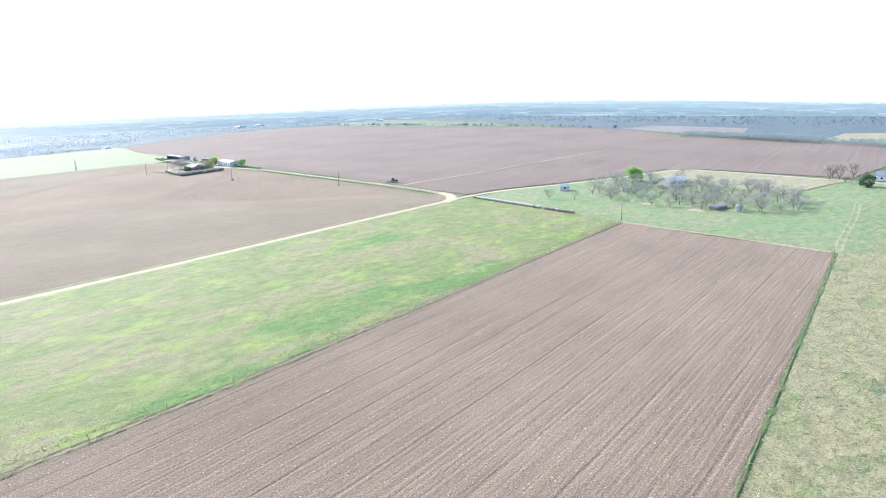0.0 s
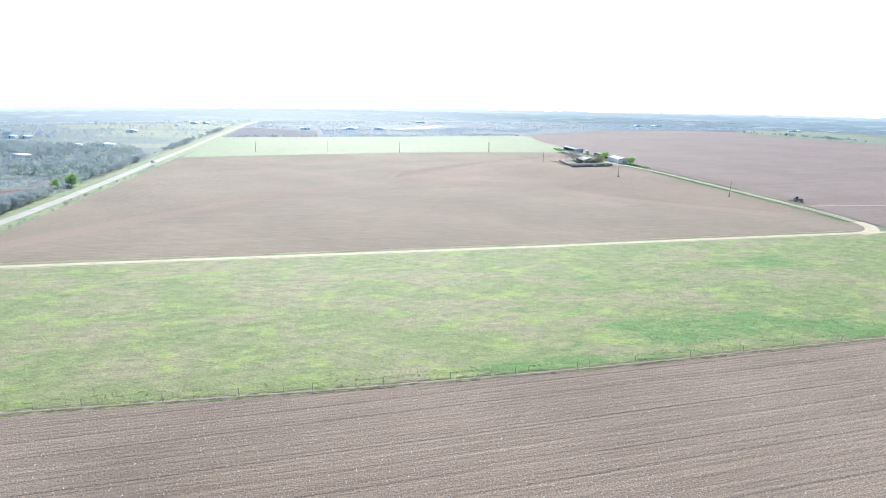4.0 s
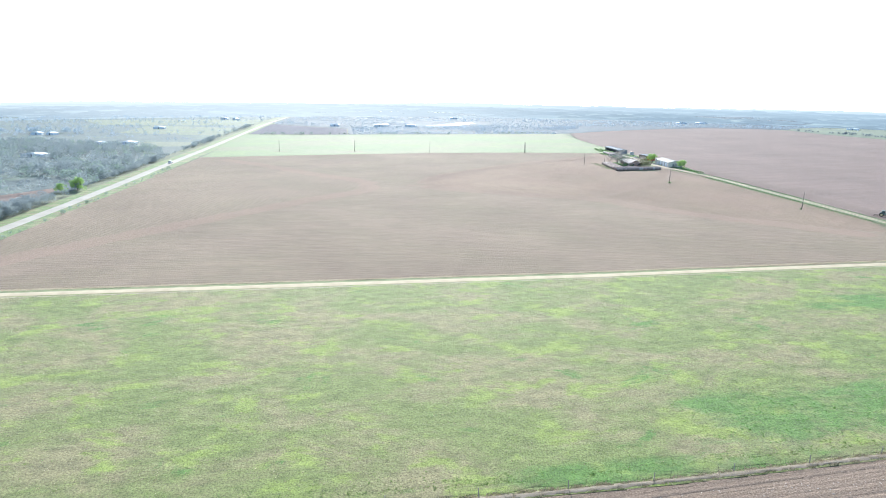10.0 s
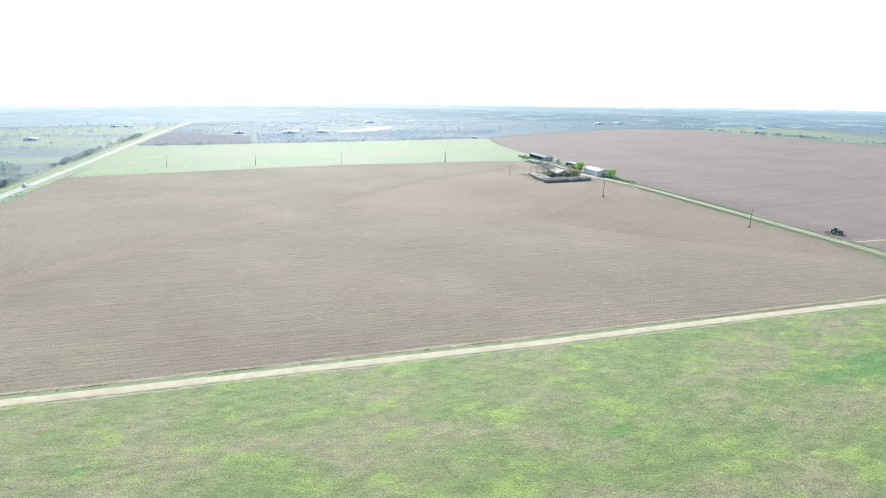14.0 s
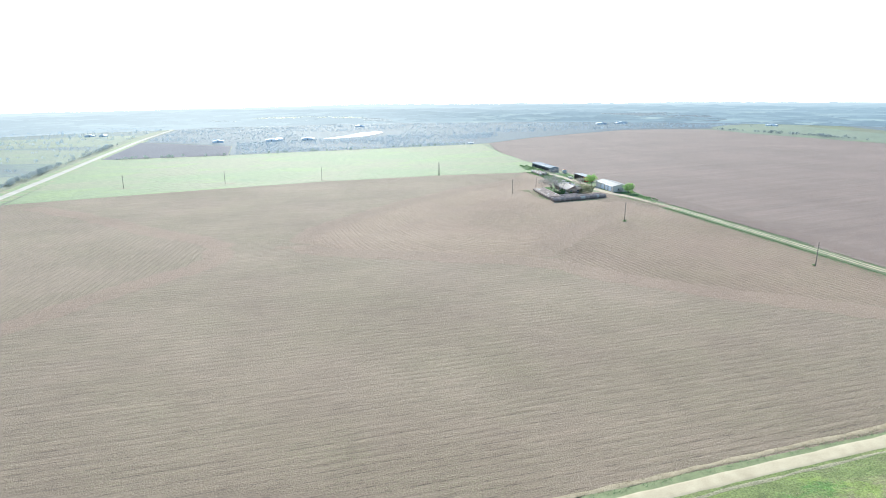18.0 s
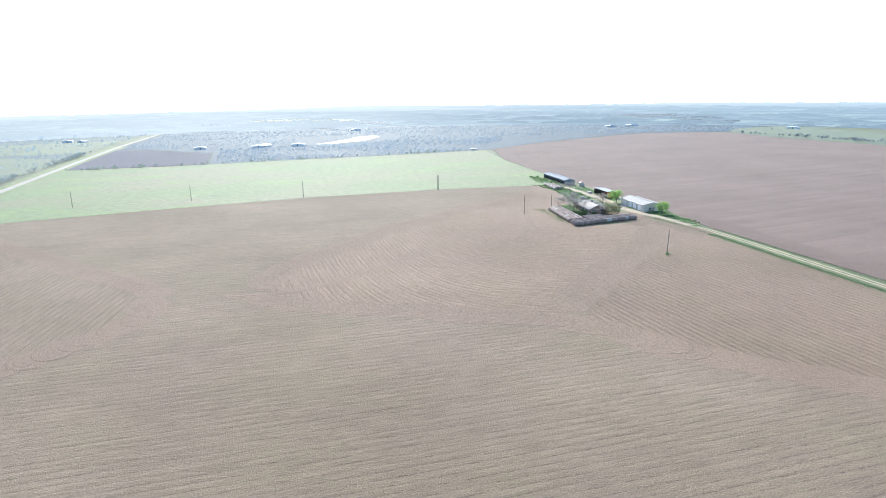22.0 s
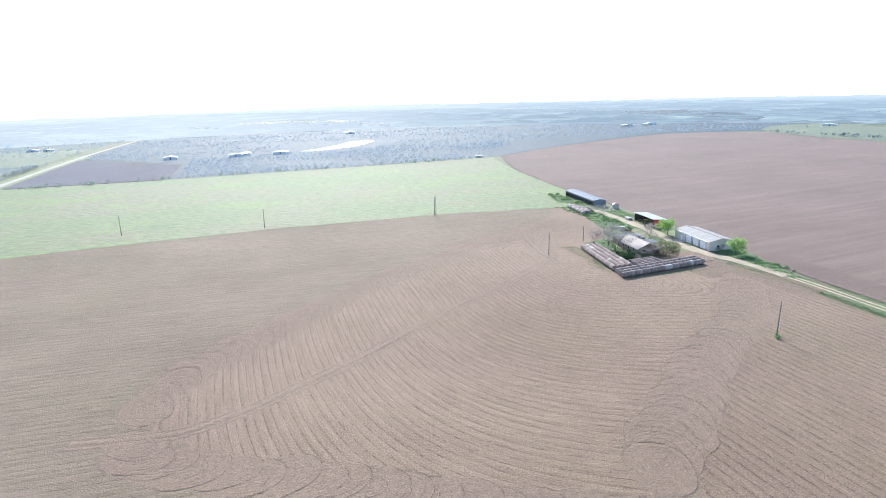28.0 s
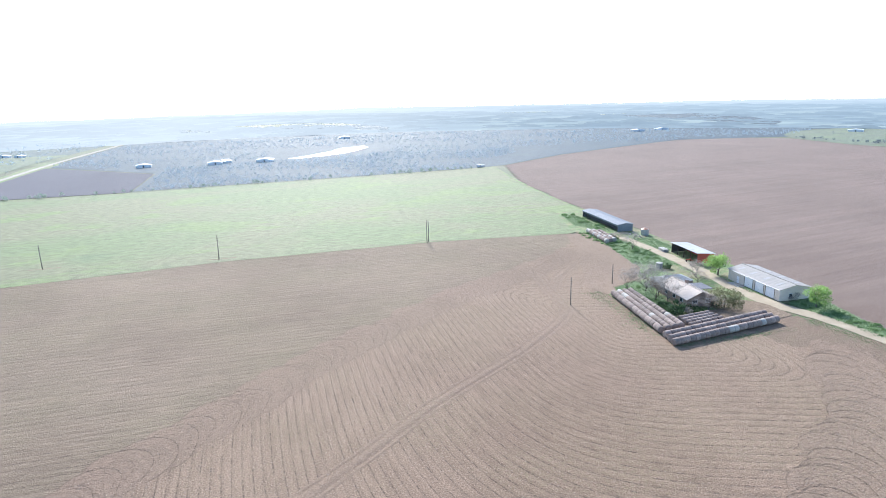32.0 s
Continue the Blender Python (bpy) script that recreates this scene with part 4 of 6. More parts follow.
# ---- utility poles ----
def utility_pole(x, y, height, lean=0.0, twin=False):
    base = thing("utility_pole", pose(x, y, float(land(x, y)), lean, lean * 0.5, 20), "tall weathered wooden utility pole standing in the field", "pole", "utility poles along the fields")
    b = Buf()
    b.tube([(0, 0, -0.3), (0, 0, height * 0.5), (0.03, 0, height)], [0.16, 0.14, 0.11], 10)
    part("shaft", b, WOOD_POLE, base, smooth=True)
    b = Buf()
    b.tube([(0.14, 0, height - 0.25), (0.14, 0, height + 0.12)], [0.03, 0.03], 6)
    part("pin", b, STEEL, base)
    b = Buf()
    b.tube([(0.14, 0, height + 0.08), (0.14, 0, height + 0.14), (0.14, 0, height + 0.24)], [0.09, 0.11, 0.05], 8)
    part("insulator", b, GLAZED, base)
    for k in range(2):
        b = Buf()
        b.box(-0.22, 0.22, -0.2, -0.12, height - 1.0 - 0.8 * k, height - 0.86 - 0.8 * k, 0.02)
        part("bracket", b, STEEL_DARK, base)
    if twin:
        b = Buf()
        b.tube([(0.9, 0.1, -0.3), (0.86, 0.1, height * 0.98)], [0.17, 0.12], 10)
        part("second_shaft", b, WOOD_POLE, base, smooth=True)
    return base


POLES = [(202.1, 86.6, 8.2, 0.5, False), (181, 168.4, 8.8, 1, False), (162.1, 254.1, 8.0, 0, False), (141.9, 338.5, 8.9, 0.5, True),
         (63.3, 342.1, 9.0, 1, False), (2.4, 350.9, 8.8, 0, False), (-57.8, 353, 8.7, 1, False), (205.9, -83.9, 6.8, 0, False), (182.5, 267, 6.0, 0, False)]
for x, y, h, lean, twin in POLES:
    utility_pole(x, y, h, lean, twin)

# ---- fences ----
rnd = random.Random(4)


def fence(name, line, label, big_every, thin_every, tall=1.3):
    """Posts and wires along a line of ground points."""
    top = new(name)
    tagged(top, label, "fence")
    pts = [Vector((*p, 0)) for p in line]
    wood, thin = Buf(), Buf()
    wood.tube([(0, 0, -0.1), (0, 0, tall * 0.6), (0.01, 0, tall)], [0.062, 0.058, 0.05], 7)
    thin.box(-0.009, 0.009, -0.011, 0.011, -0.1, tall * 0.9, 0.006)
    wood_ob = thin_ob = None
    run, k = 0.0, 0
    for a, b in zip(pts, pts[1:]):
        span = (b - a).length
        while run < span:
            p = a.lerp(b, run / span)
            big = k % big_every == 0
            src = wood_ob if big else thin_ob
            if src is None:
                ob = part("wooden_post" if big else "steel_post", wood if big else thin, WOOD_POST if big else STEEL_DARK, top)
                if big:
                    wood_ob = ob
                else:
                    thin_ob = ob
            else:
                ob = new("wooden_post" if big else "steel_post", src.data)
                ob.parent = top
            ob.matrix_basis = pose(p.x, p.y, float(land(p.x, p.y)) + 0.1, rnd.uniform(-4, 4), rnd.uniform(-4, 4), rnd.uniform(0, 360))
            run += thin_every
            k += 1
        run -= span
    for h in (0.35, 0.65, 0.95, 1.2):
        b = Buf()
        b.tube([(p.x, p.y, float(land(p.x, p.y)) + 0.1 + h * tall / 1.3) for p in pts], [0.004] * len(pts), 3)
        part("wire", b, STEEL_DARK, top)
    return top


fence_line = [(-130, -93.2), (-60, -93.4), (0, -94.2), (44, -93.6), (90, -91.2), (130, -89.3), (202, -85.6)]
fence("field_fence", fence_line, "wire fence with weathered posts between pasture and tilled field", 5, 2.45)
fence("pasture_fence", [(202, -85.6), (203.5, -80), (206.5, -64)], "wire fence at the meadow corner", 5, 2.6)
fence("east_fence", [(66, -172.6), (126, -164.8), (198.5, -155.6)], "wire fence along the dry pasture", 4, 3.2)
fence("meadow_fence", [(198.5, -155.6), (200.5, -120), (202, -85.6)], "wire fence between meadow and tilled field", 4, 3.2)
# raised strips under the fences
bank = [(x, y - 0.3) for x, y in fence_line]
ribbon("fence_bank", bank, [(-0.42, 0.05), (-0.25, 0.1), (0.0, 0.12), (0.25, 0.1), (0.42, 0.05)], BANK, "bank of dead grass under the fence", "verge", 21, 0.16, 0.45, 0.015)
ribbon("fence_weeds", [(x, y + 1.7) for x, y in fence_line], [(-0.9, 0.07), (0, 0.12), (1.0, 0.05)], GRASS, "lush grass along the fence", "verge", 22, 0.5, 1.5)
ribbon("east_hedge", [(-60, -190), (66, -173.3), (126, -165.5), (198, -156.2)], [(-0.38, 0.05), (-0.12, 0.14), (0.12, 0.14), (0.38, 0.05)], VERGE, "green weedy strip along the field edge", "verge", 23, 0.4, 1.5)
ribbon("meadow_edge", [(198.5, -155), (200.8, -120), (202.4, -86.5)], [(-0.8, 0.05), (0, 0.3), (0.8, 0.05)], DEADGRASS, "dead grass strip along the field end", "verge", 24, 0.3, 1.5)
ribbon("road_shoulder", [(-150, -3.7), (0, -3.6), (60, -3.5), (110, -2.3), (160, -1.3), (205, -1.2)], [(-0.3, 0.06), (0, 0.11), (0.3, 0.06)], GRASS_TAN, "thin tan line of worn grass beside the road", "verge", 25, 0.2)


# ---- round bales ----
def bale_mesh(seed):
    r = random.Random(seed)
    b = Buf()
    prof = [(-0.73, 0.0), (-0.745, 0.45), (-0.735, 0.79), (-0.69, 0.845), (-0.2, 0.865), (0.2, 0.865), (0.69, 0.845), (0.735, 0.79), (0.75, 0.4), (0.73, 0.0)]
    n = 16
    vs, fs = [], []
    for x, rad in prof:
        for k in range(n):
            a = k * math.tau / n
            w = rad * (1 + r.uniform(-0.025, 0.025))
            z = 0.85 + w * math.sin(a)
            vs.append((x + r.uniform(-0.015, 0.015), w * math.cos(a), max(z, 0.03)))
    for i in range(len(prof) - 1):
        fs += [(i * n + k, (i + 1) * n + k, (i + 1) * n + (k + 1) % n, i * n + (k + 1) % n) for k in range(n)]
    b.add(vs, fs)
    return b


BALES = [finish("round_bale", bale_mesh(k), HAY, smooth=True) for k in range(3)]
BALES_WRAP = [finish("round_bale", bale_mesh(k + 9), HAY_WRAP, smooth=True) for k in range(2)]
used = set()
rb = random.Random(11)


def bale(x, y, turn, wrap, label, group, size=1.0):
    src = rb.choice(BALES_WRAP if wrap else BALES)
    m = pose(x + rb.uniform(-0.06, 0.06), y + rb.uniform(-0.06, 0.06), float(land(x, y)) + 0.17, 0, 0, turn + rb.uniform(-3, 3) + rb.choice((0, 180))) @ Matrix.Diagonal((1, size, size, 1))
    if src not in used:
        used.add(src)
        src.matrix_basis = m
        ob = src
    else:
        ob = copy_thing(src, m)
    return tagged(ob, label, "hay bale", group)


def bale_row(a, b, pitch, wrap, group, label="weathered brown round hay bale lying in a row", size=1.0):
    a, b = Vector((*a, 0)), Vector((*b, 0))
    n = int((b - a).length / pitch)
    turn = math.degrees(math.atan2(b.y - a.y, b.x - a.x))
    for k in range(n + 1):
        p = a.lerp(b, k / max(n, 1))
        w = rb.random() < wrap
        bale(p.x, p.y, turn, w, "pale net-wrapped round hay bale lying in a row" if w else label, group, size)


for k in range(3):
    bale_row((172.5 + 0.4 * k, 221.4 + 2.25 * k), (204.0 + 0.1 * k, 225.5 + 2.2 * k), 1.5, 0.02, "bale rows beside the farm house")
for k in range(4):
    bale_row((173.6 + 2.1 * k, 229.2 + 0.25 * k), (177.0 + 1.85 * k, 256.4 + 0.1 * k), 1.5, 0.07, "bale rows beside the farm house")
for k in range(4):
    bale_row((183.0, 229.5 + 1.55 * k), (191.8 - 0.2 * k, 230.8 + 1.4 * k), 1.5, 0.0, "bale rows beside the farm house", size=0.78)
for k in range(3):
    bale_row((206.2 + 1.9 * k, 312 + 0.5 * k), (208.2 + 1.8 * k, 330 - 1.5 * k), 1.6, 0.3, "old bales by the long shed", "old slumped round hay bale beside the shed")
bale_row((212.6, -4), (208.2, -45), 1.46, 0.95, "bale row along the meadow", "weathered round hay bale lying along the fence", 0.65)
bale_row((207.9, -48), (206.4, -62), 1.48, 0.05, "bale row along the meadow", "weathered round hay bale lying along the fence", 0.65)


# ---- buildings ----
def roof_slope(b, x0, z0, x1, z1, y0, y1, thick=0.09, ribs=0):
    """A sloped slab from (x0, z0) to (x1, z1), with raised ribs running down it."""
    b.add([(x0, y0, z0), (x1, y0, z1), (x1, y1, z1), (x0, y1, z0), (x0, y0, z0 + thick), (x1, y0, z1 + thick), (x1, y1, z1 + thick), (x0, y1, z0 + thick)],
          [(3, 2, 1, 0), (4, 5, 6, 7), (0, 1, 5, 4), (2, 3, 7, 6), (1, 2, 6, 5), (3, 0, 4, 7)])
    for k in range(ribs):
        y = y0 + (k + 0.5) * (y1 - y0) / ribs
        h = thick + 0.03
        b.add([(x0, y - 0.04, z0 + thick * 0.5), (x1, y - 0.04, z1 + thick * 0.5), (x1, y + 0.04, z1 + thick * 0.5), (x0, y + 0.04, z0 + thick * 0.5),
               (x0, y - 0.025, z0 + h), (x1, y - 0.025, z1 + h), (x1, y + 0.025, z1 + h), (x0, y + 0.025, z0 + h)],
              [(4, 5, 6, 7), (0, 1, 5, 4), (2, 3, 7, 6), (1, 2, 6, 5), (3, 0, 4, 7)])


def gable_wall(b, x0, x1, y0, y1, eave, ridge):
    m = (x0 + x1) / 2
    b.add([(x0, y0, 0), (x1, y0, 0), (x1, y0, eave), (m, y0, ridge), (x0, y0, eave), (x0, y1, 0), (x1, y1, 0), (x1, y1, eave), (m, y1, ridge), (x0, y1, eave)],
          [(0, 1, 2, 3, 4), (9, 8, 7, 6, 5), (1, 6, 7, 2), (5, 0, 4, 9), (0, 5, 6, 1), (2, 7, 8, 3), (9, 4, 3, 8)])


def barn():
    W, L, EAVE, RIDGE = 9.7, 21.6, 3.3, 4.3
    base = thing("barn", pose(216.3, 237.4, 0.17, 0, 0, -3.5), "long cream metal barn with pale roof and white roller doors", "barn")
    doors = [2.0, 6.3, 10.8]
    b = Buf()
    # front wall with door openings
    cuts = [0.0]
    for y in doors:
        cuts += [y, y + 3.5]
    cuts += [L]
    for a, c in zip(cuts[::2], cuts[1::2]):
        b.box(0, 0.18, a, c, 0, EAVE)
    for y in doors:
        b.box(0, 0.18, y, y + 3.5, 2.9, EAVE)
    part("front_wall", b, WALL_CREAM, base)
    b = Buf()
    b.box(W - 0.18, W, 0, L, 0, EAVE)
    part("back_wall", b, WALL_CREAM, base)
    for y in (0.0, L - 0.18):
        b = Buf()
        gable_wall(b, 0.185, W - 0.185, y, y + 0.18, EAVE, RIDGE - 0.05)
        part("gable_wall", b, WALL_CREAM, base)
    b = Buf()
    b.box(0.2, W - 0.2, 0.2, L - 0.2, 0, 0.06)
    part("floor_slab", b, YARD, base)
    for s, (x0, x1) in enumerate(((-0.3, W / 2), (W + 0.3, W / 2))):
        b = Buf()
        roof_slope(b, x0, EAVE - 0.02, x1, RIDGE, -0.35, L + 0.35, 0.08)
        roof = part("roof", b, ROOF_GREY, base)
        for k in range(14):
            c = Buf()
            y = (k + 0.5) * L / 14
            roof_slope(c, x0, EAVE + 0.05, x1, RIDGE + 0.07, y - 0.03, y + 0.03, 0.025)
            part("rib", c, ROOF_GREY, roof)
        for y in (2.4, 7.8, 13.2, 18.4):
            c = Buf()
            u0, u1 = (0.3, 0.72)
            xa, xb = x0 + (x1 - x0) * u0, x0 + (x1 - x0) * u1
            za, zb = EAVE + (RIDGE - EAVE) * u0 + 0.07, EAVE + (RIDGE - EAVE) * u1 + 0.07
            roof_slope(c, xa, za, xb, zb, y, y + 1.0, 0.03)
            part("skylight", c, SKYLIGHT, roof, "dull fibreglass skylight strip")
    b = Buf()
    b.tube([(W / 2, -0.4, RIDGE + 0.12), (W / 2, L + 0.4, RIDGE + 0.12)], [0.14, 0.14], 6)
    part("ridge_cap", b, ROOF_GREY, base)
    for y in doors:
        b = Buf()
        b.box(0.07, 0.12, y + 0.02, y + 3.48, 0.03, 2.89)
        for k in range(9):
            b.box(0.045, 0.07, y + 0.05, y + 3.45, 0.1 + k * 0.31, 0.34 + k * 0.31)
        door = part("roller_door", b, DOOR_WHITE, base, "white slatted roller door")
        c = Buf()
        c.box(0.01, 0.045, y + 1.65, y + 1.85, 0.9, 0.97)
        part("handle", c, STEEL_DARK, door)
        for e in (y - 0.14, y + 3.5):
            c = Buf()
            c.box(-0.04, 0.0, e, e + 0.14, 0, 3.0)
            part("door_jamb", c, STEEL_DARK, base)
    b = Buf()
    b.box(-0.05, 0.0, 16.6, 17.6, 0.02, 2.1)
    side_door = part("side_door", b, DOOR_WHITE, base, "small white side door")
    b = Buf()
    b.box(-0.09, -0.05, 17.35, 17.45, 1.0, 1.08)
    part("handle", b, STEEL_DARK, side_door)
    b = Buf()
    b.box(-2.6, -0.1, 13.6, 18.4, -0.05, 0.1, 0.03)
    part("apron", b, CONCRETE, base, "pale concrete apron")
    b = Buf()
    b.box(3.0, 4.0, -0.05, 0.0, 1.0, 2.0)
    win = part("window", b, DOOR_WHITE, base)
    b = Buf()
    b.box(3.08, 3.92, -0.065, -0.05, 1.08, 1.92)
    part("pane", b, GLASS, win)
    b = Buf()
    b.tube([(-0.36, -0.3, EAVE - 0.06), (-0.36, L + 0.3, EAVE - 0.06)], [0.07, 0.07], 6)
    part("gutter", b, STEEL, base)


def long_shed():
    W, L, H0, H1 = 6.7, 33.0, 2.9, 3.5
    base = thing("long_shed", pose(219.8, 326.8, 0.0, 0, 0, -2.4), "long open-fronted blue-grey metal shed", "shed")
    b = Buf()
    b.box(W - 0.15, W, 0, L, 0, H0)
    part("back_wall", b, WALL_BLUE, base)
    for y in (0, L - 0.15):
        b = Buf()
        b.add([(0, y, 0), (W - 0.16, y, 0), (W - 0.16, y, H0), (W / 2, y, H1 - 0.02), (0, y, H0), (0, y + 0.15, 0), (W - 0.16, y + 0.15, 0), (W - 0.16, y + 0.15, H0), (W / 2, y + 0.15, H1 - 0.02), (0, y + 0.15, H0)],
              [(0, 1, 2, 3, 4), (9, 8, 7, 6, 5), (1, 6, 7, 2), (5, 0, 4, 9), (2, 7, 8, 3), (9, 4, 3, 8)])
        part("end_wall", b, WALL_BLUE, base)
    for k in range(8):
        b = Buf()
        b.box(0, 0.2, 0.3 + k * (L - 0.8) / 7, 0.5 + k * (L - 0.8) / 7, 0, H0, 0.02)
        part("post", b, STEEL_DARK, base)
    b = Buf()
    b.box(-0.02, 0.1, 0, L, H0 - 0.7, H0)
    part("fascia", b, WALL_BLUE, base)
    # Dark panels added inside stand for the shade under the roof.
    for k in range(7):
        b = Buf()
        b.box(1.6, 1.7, 0.6 + k * (L - 0.8) / 7, 4.9 + k * (L - 0.8) / 7, 0, H0 - 0.2)
        part("interior_shade_panel", b, DARKNESS, base)
    for x0 in (-0.3, W + 0.3):
        b = Buf()
        roof_slope(b, x0, H0 + 0.01, W / 2, H1, -0.3, L + 0.3, 0.07, 30)
        part("roof", b, ROOF_BLUE, base)


def machine_shed():
    W, L, H0, H1 = 6.2, 15.5, 3.5, 2.9
    base = thing("machine_shed", pose(219.6, 276.5, 0.17, 0, 0, -4), "open machine shed with white roof and red end wall", "shed")
    b = Buf()
    roof_slope(b, -0.4, H0, W + 0.3, H1, -0.4, L + 0.4, 0.08, 20)
    part("roof", b, ROOF_WHITE, base)
    b = Buf()
    b.add([(0.2, 0, 0), (W, 0, 0), (W, 0, H1 - 0.02), (0.2, 0, H0 - 0.06), (0.2, 0.14, 0), (W, 0.14, 0), (W, 0.14, H1 - 0.02), (0.2, 0.14, H0 - 0.06)], [(0, 1, 2, 3), (7, 6, 5, 4), (1, 5, 6, 2), (4, 0, 3, 7), (3, 2, 6, 7)])
    part("end_wall", b, WALL_RED, base, "red painted metal end wall")
    b = Buf()
    b.box(W - 0.14, W, 0.15, L, 0, H1 - 0.05)
    part("back_wall", b, WALL_RED, base)
    b = Buf()
    b.box(0.2, W - 0.15, L - 0.14, L, 0, H1 - 0.1)
    part("far_wall", b, DARKNESS, base)
    for k in range(5):
        b = Buf()
        b.box(0, 0.2, 0.1 + k * (L - 0.3) / 4, 0.3 + k * (L - 0.3) / 4, 0, H0 - 0.05, 0.02)
        part("post", b, STEEL_DARK, base)
    # an implement under the roof's edge
    tool = thing("field_implement", pose(218.6, 279.5, 0.17, 0, 0, 15), "red steel field implement parked before the shed", "machine")
    b = Buf()
    b.box(-1.2, 1.2, -0.12, 0.12, 0.6, 0.8, 0.03)
    part("toolbar", b, RED_PAINT, tool)
    b = Buf()
    b.tube([(0, 0, 0.7), (0, -1.8, 0.6)], [0.09, 0.07], 6)
    part("drawbar", b, RED_PAINT, tool)
    for k in range(5):
        b = Buf()
        x = -1.0 + 0.5 * k
        b.tube([(x, 0.1, 0.7), (x, 0.6, 0.6), (x, 0.7, 0.25), (x, 0.5, 0.02)], [0.035, 0.035, 0.03, 0.02], 5)
        part("tine", b, STEEL_DARK, tool)
    for x in (-1.0, 1.0):
        b = Buf()
        b.tube([(x - 0.1, 0, 0.35), (x + 0.1, 0, 0.35)], [0.34, 0.34], 14)
        part("wheel", b, RUBBER, tool)


def house():
    W, L, EAVE, RIDGE = 8.2, 13.8, 2.5, 4.2
    base = thing("farm_house", pose(190.0, 241.3, 0.17, 0, 0, -3), "old farm house with pale metal roof and tan brick walls", "house")
    b = Buf()
    gable_wall(b, 0, W, 0, L, EAVE, RIDGE - 0.08)
    wall = part("wall", b, BRICK, base)
    for x0 in (-0.5, W + 0.5):
        b = Buf()
        roof_slope(b, x0, EAVE - 0.2, W / 2, RIDGE, -0.5, L + 0.5, 0.1, 26)
        part("roof", b, ROOF_HOUSE, base)
    b = Buf()
    b.tube([(W / 2, -0.5, RIDGE + 0.12), (W / 2, L + 0.5, RIDGE + 0.12)], [0.12, 0.12], 6)
    part("ridge_cap", b, ROOF_HOUSE, base)
    b = Buf()
    b.box(4.8, 5.5, 8, 8.8, 3.2, 4.9, 0.04)
    chim = part("chimney", b, BRICK, base)
    b = Buf()
    b.box(4.7, 5.6, 7.9, 8.9, 4.9, 5.02, 0.03)
    part("chimney_cap", b, ROOF_SLATE, chim)
    for x in (1.6, 5.6):
        b = Buf()
        b.box(x, x + 1.5, -0.06, 0, 0.9, 2.1)
        w = part("window", b, DOOR_WHITE, base)
        for dx in (0.08, 0.79):
            b = Buf()
            b.box(x + dx, x + dx + 0.63, -0.075, -0.06, 1.0, 2.0)
            part("pane", b, GLASS, w)
    for y in (2, 5.5, 9.5):
        b = Buf()
        b.box(-0.06, 0, y, y + 1.3, 0.9, 2.1)
        w = part("window", b, DOOR_WHITE, base)
        b = Buf()
        b.box(-0.075, -0.06, y + 0.1, y + 1.2, 1.0, 2.0)
        part("pane", b, GLASS, w)
    # porch on the yard side, lean-to behind
    b = Buf()
    roof_slope(b, W + 0.5, EAVE - 0.25, W + 4.6, 2.0, 7.0, 12.6, 0.1, 12)
    porch = part("porch_roof", b, ROOF_SLATE, base, "grey porch roof")
    for y in (7.2, 9.7, 12.2):
        b = Buf()
        b.box(W + 4.3, W + 4.45, y, y + 0.15, 0, 2.02, 0.02)
        part("porch_post", b, WOOD_POST, porch)
    b = Buf()
    b.box(1.0, W + 3, L + 0.55, L + 6.5, 0, 2.4)
    annex = part("annex", b, BRICK, base)
    b = Buf()
    b.add([(0.6, L + 0.4, 2.4), (W + 3.4, L + 0.4, 2.4), (W + 3.4, L + 6.9, 2.4), (0.6, L + 6.9, 2.4), (3.8, L + 3.6, 3.7), (W + 0.2, L + 3.6, 3.7)], [(0, 1, 5, 4), (1, 2, 5), (2, 3, 4, 5), (3, 0, 4), (0, 3, 2, 1)])
    part("annex_roof", b, ROOF_ANNEX, annex, "grey hipped roof of the annex")


barn()
long_shed()
machine_shed()
house()

tank = thing("water_tank", pose(227.0, 318.5, 0, 0, 0, 10), "round galvanised water tank beside the long shed", "tank")
b = Buf()
b.tube([(0, 0, 0), (0, 0, 2.3), (0, 0, 2.35)], [1.5, 1.5, 1.42], 20)
part("body", b, STEEL, tank, smooth=False)
for z in (0.6, 1.2, 1.8):
    b = Buf()
    b.tube([(0, 0, z), (0, 0, z + 0.06)], [1.53, 1.53], 20)
    part("hoop", b, STEEL, tank)
b = Buf()
b.tube([(0, 0, 2.35), (0, 0, 2.7), (0, 0, 3.0)], [1.4, 0.7, 0.15], 20)
part("cone_top", b, ORANGE_PAINT, tank, "rusty reddish cone top")
cistern = thing("cistern", pose(205.2, 276.4, 0.16), "round grey concrete cistern with a flat lid", "cistern")
b = Buf()
b.tube([(0, 0, -0.1), (0, 0, 1.5), (0, 0, 1.6)], [1.05, 1.02, 0.98], 18)
part("drum", b, CONCRETE, cistern)
b = Buf()
b.tube([(0, 0, 1.6), (0, 0, 1.7), (0, 0, 1.74)], [1.12, 1.12, 1.05], 18)
part("lid", b, CONCRETE, cistern)
b = Buf()
b.tube([(0.9, 0.5, 0.1), (1.0, 0.55, 2.6)], [0.04, 0.04], 6)
part("pipe", b, STEEL_DARK, cistern)
rs = random.Random(31)
stack = thing("board_stack", pose(219.0, 294.4, 0.16, 0, 0, -6), "stack of pale weathered boards beside the machine shed", "lumber")
for row in range(4):
    for k in range(5):
        b = Buf()
        x = -0.9 + 0.42 * k + rs.uniform(-0.06, 0.06)
        y = rs.uniform(-0.25, 0.25)
        b.box(x, x + 0.36, -1.9 + y, 1.9 + y, 0.05 + 0.22 * row, 0.2 + 0.22 * row, 0.02)
        part("board", b, PALE_BOARD, stack)
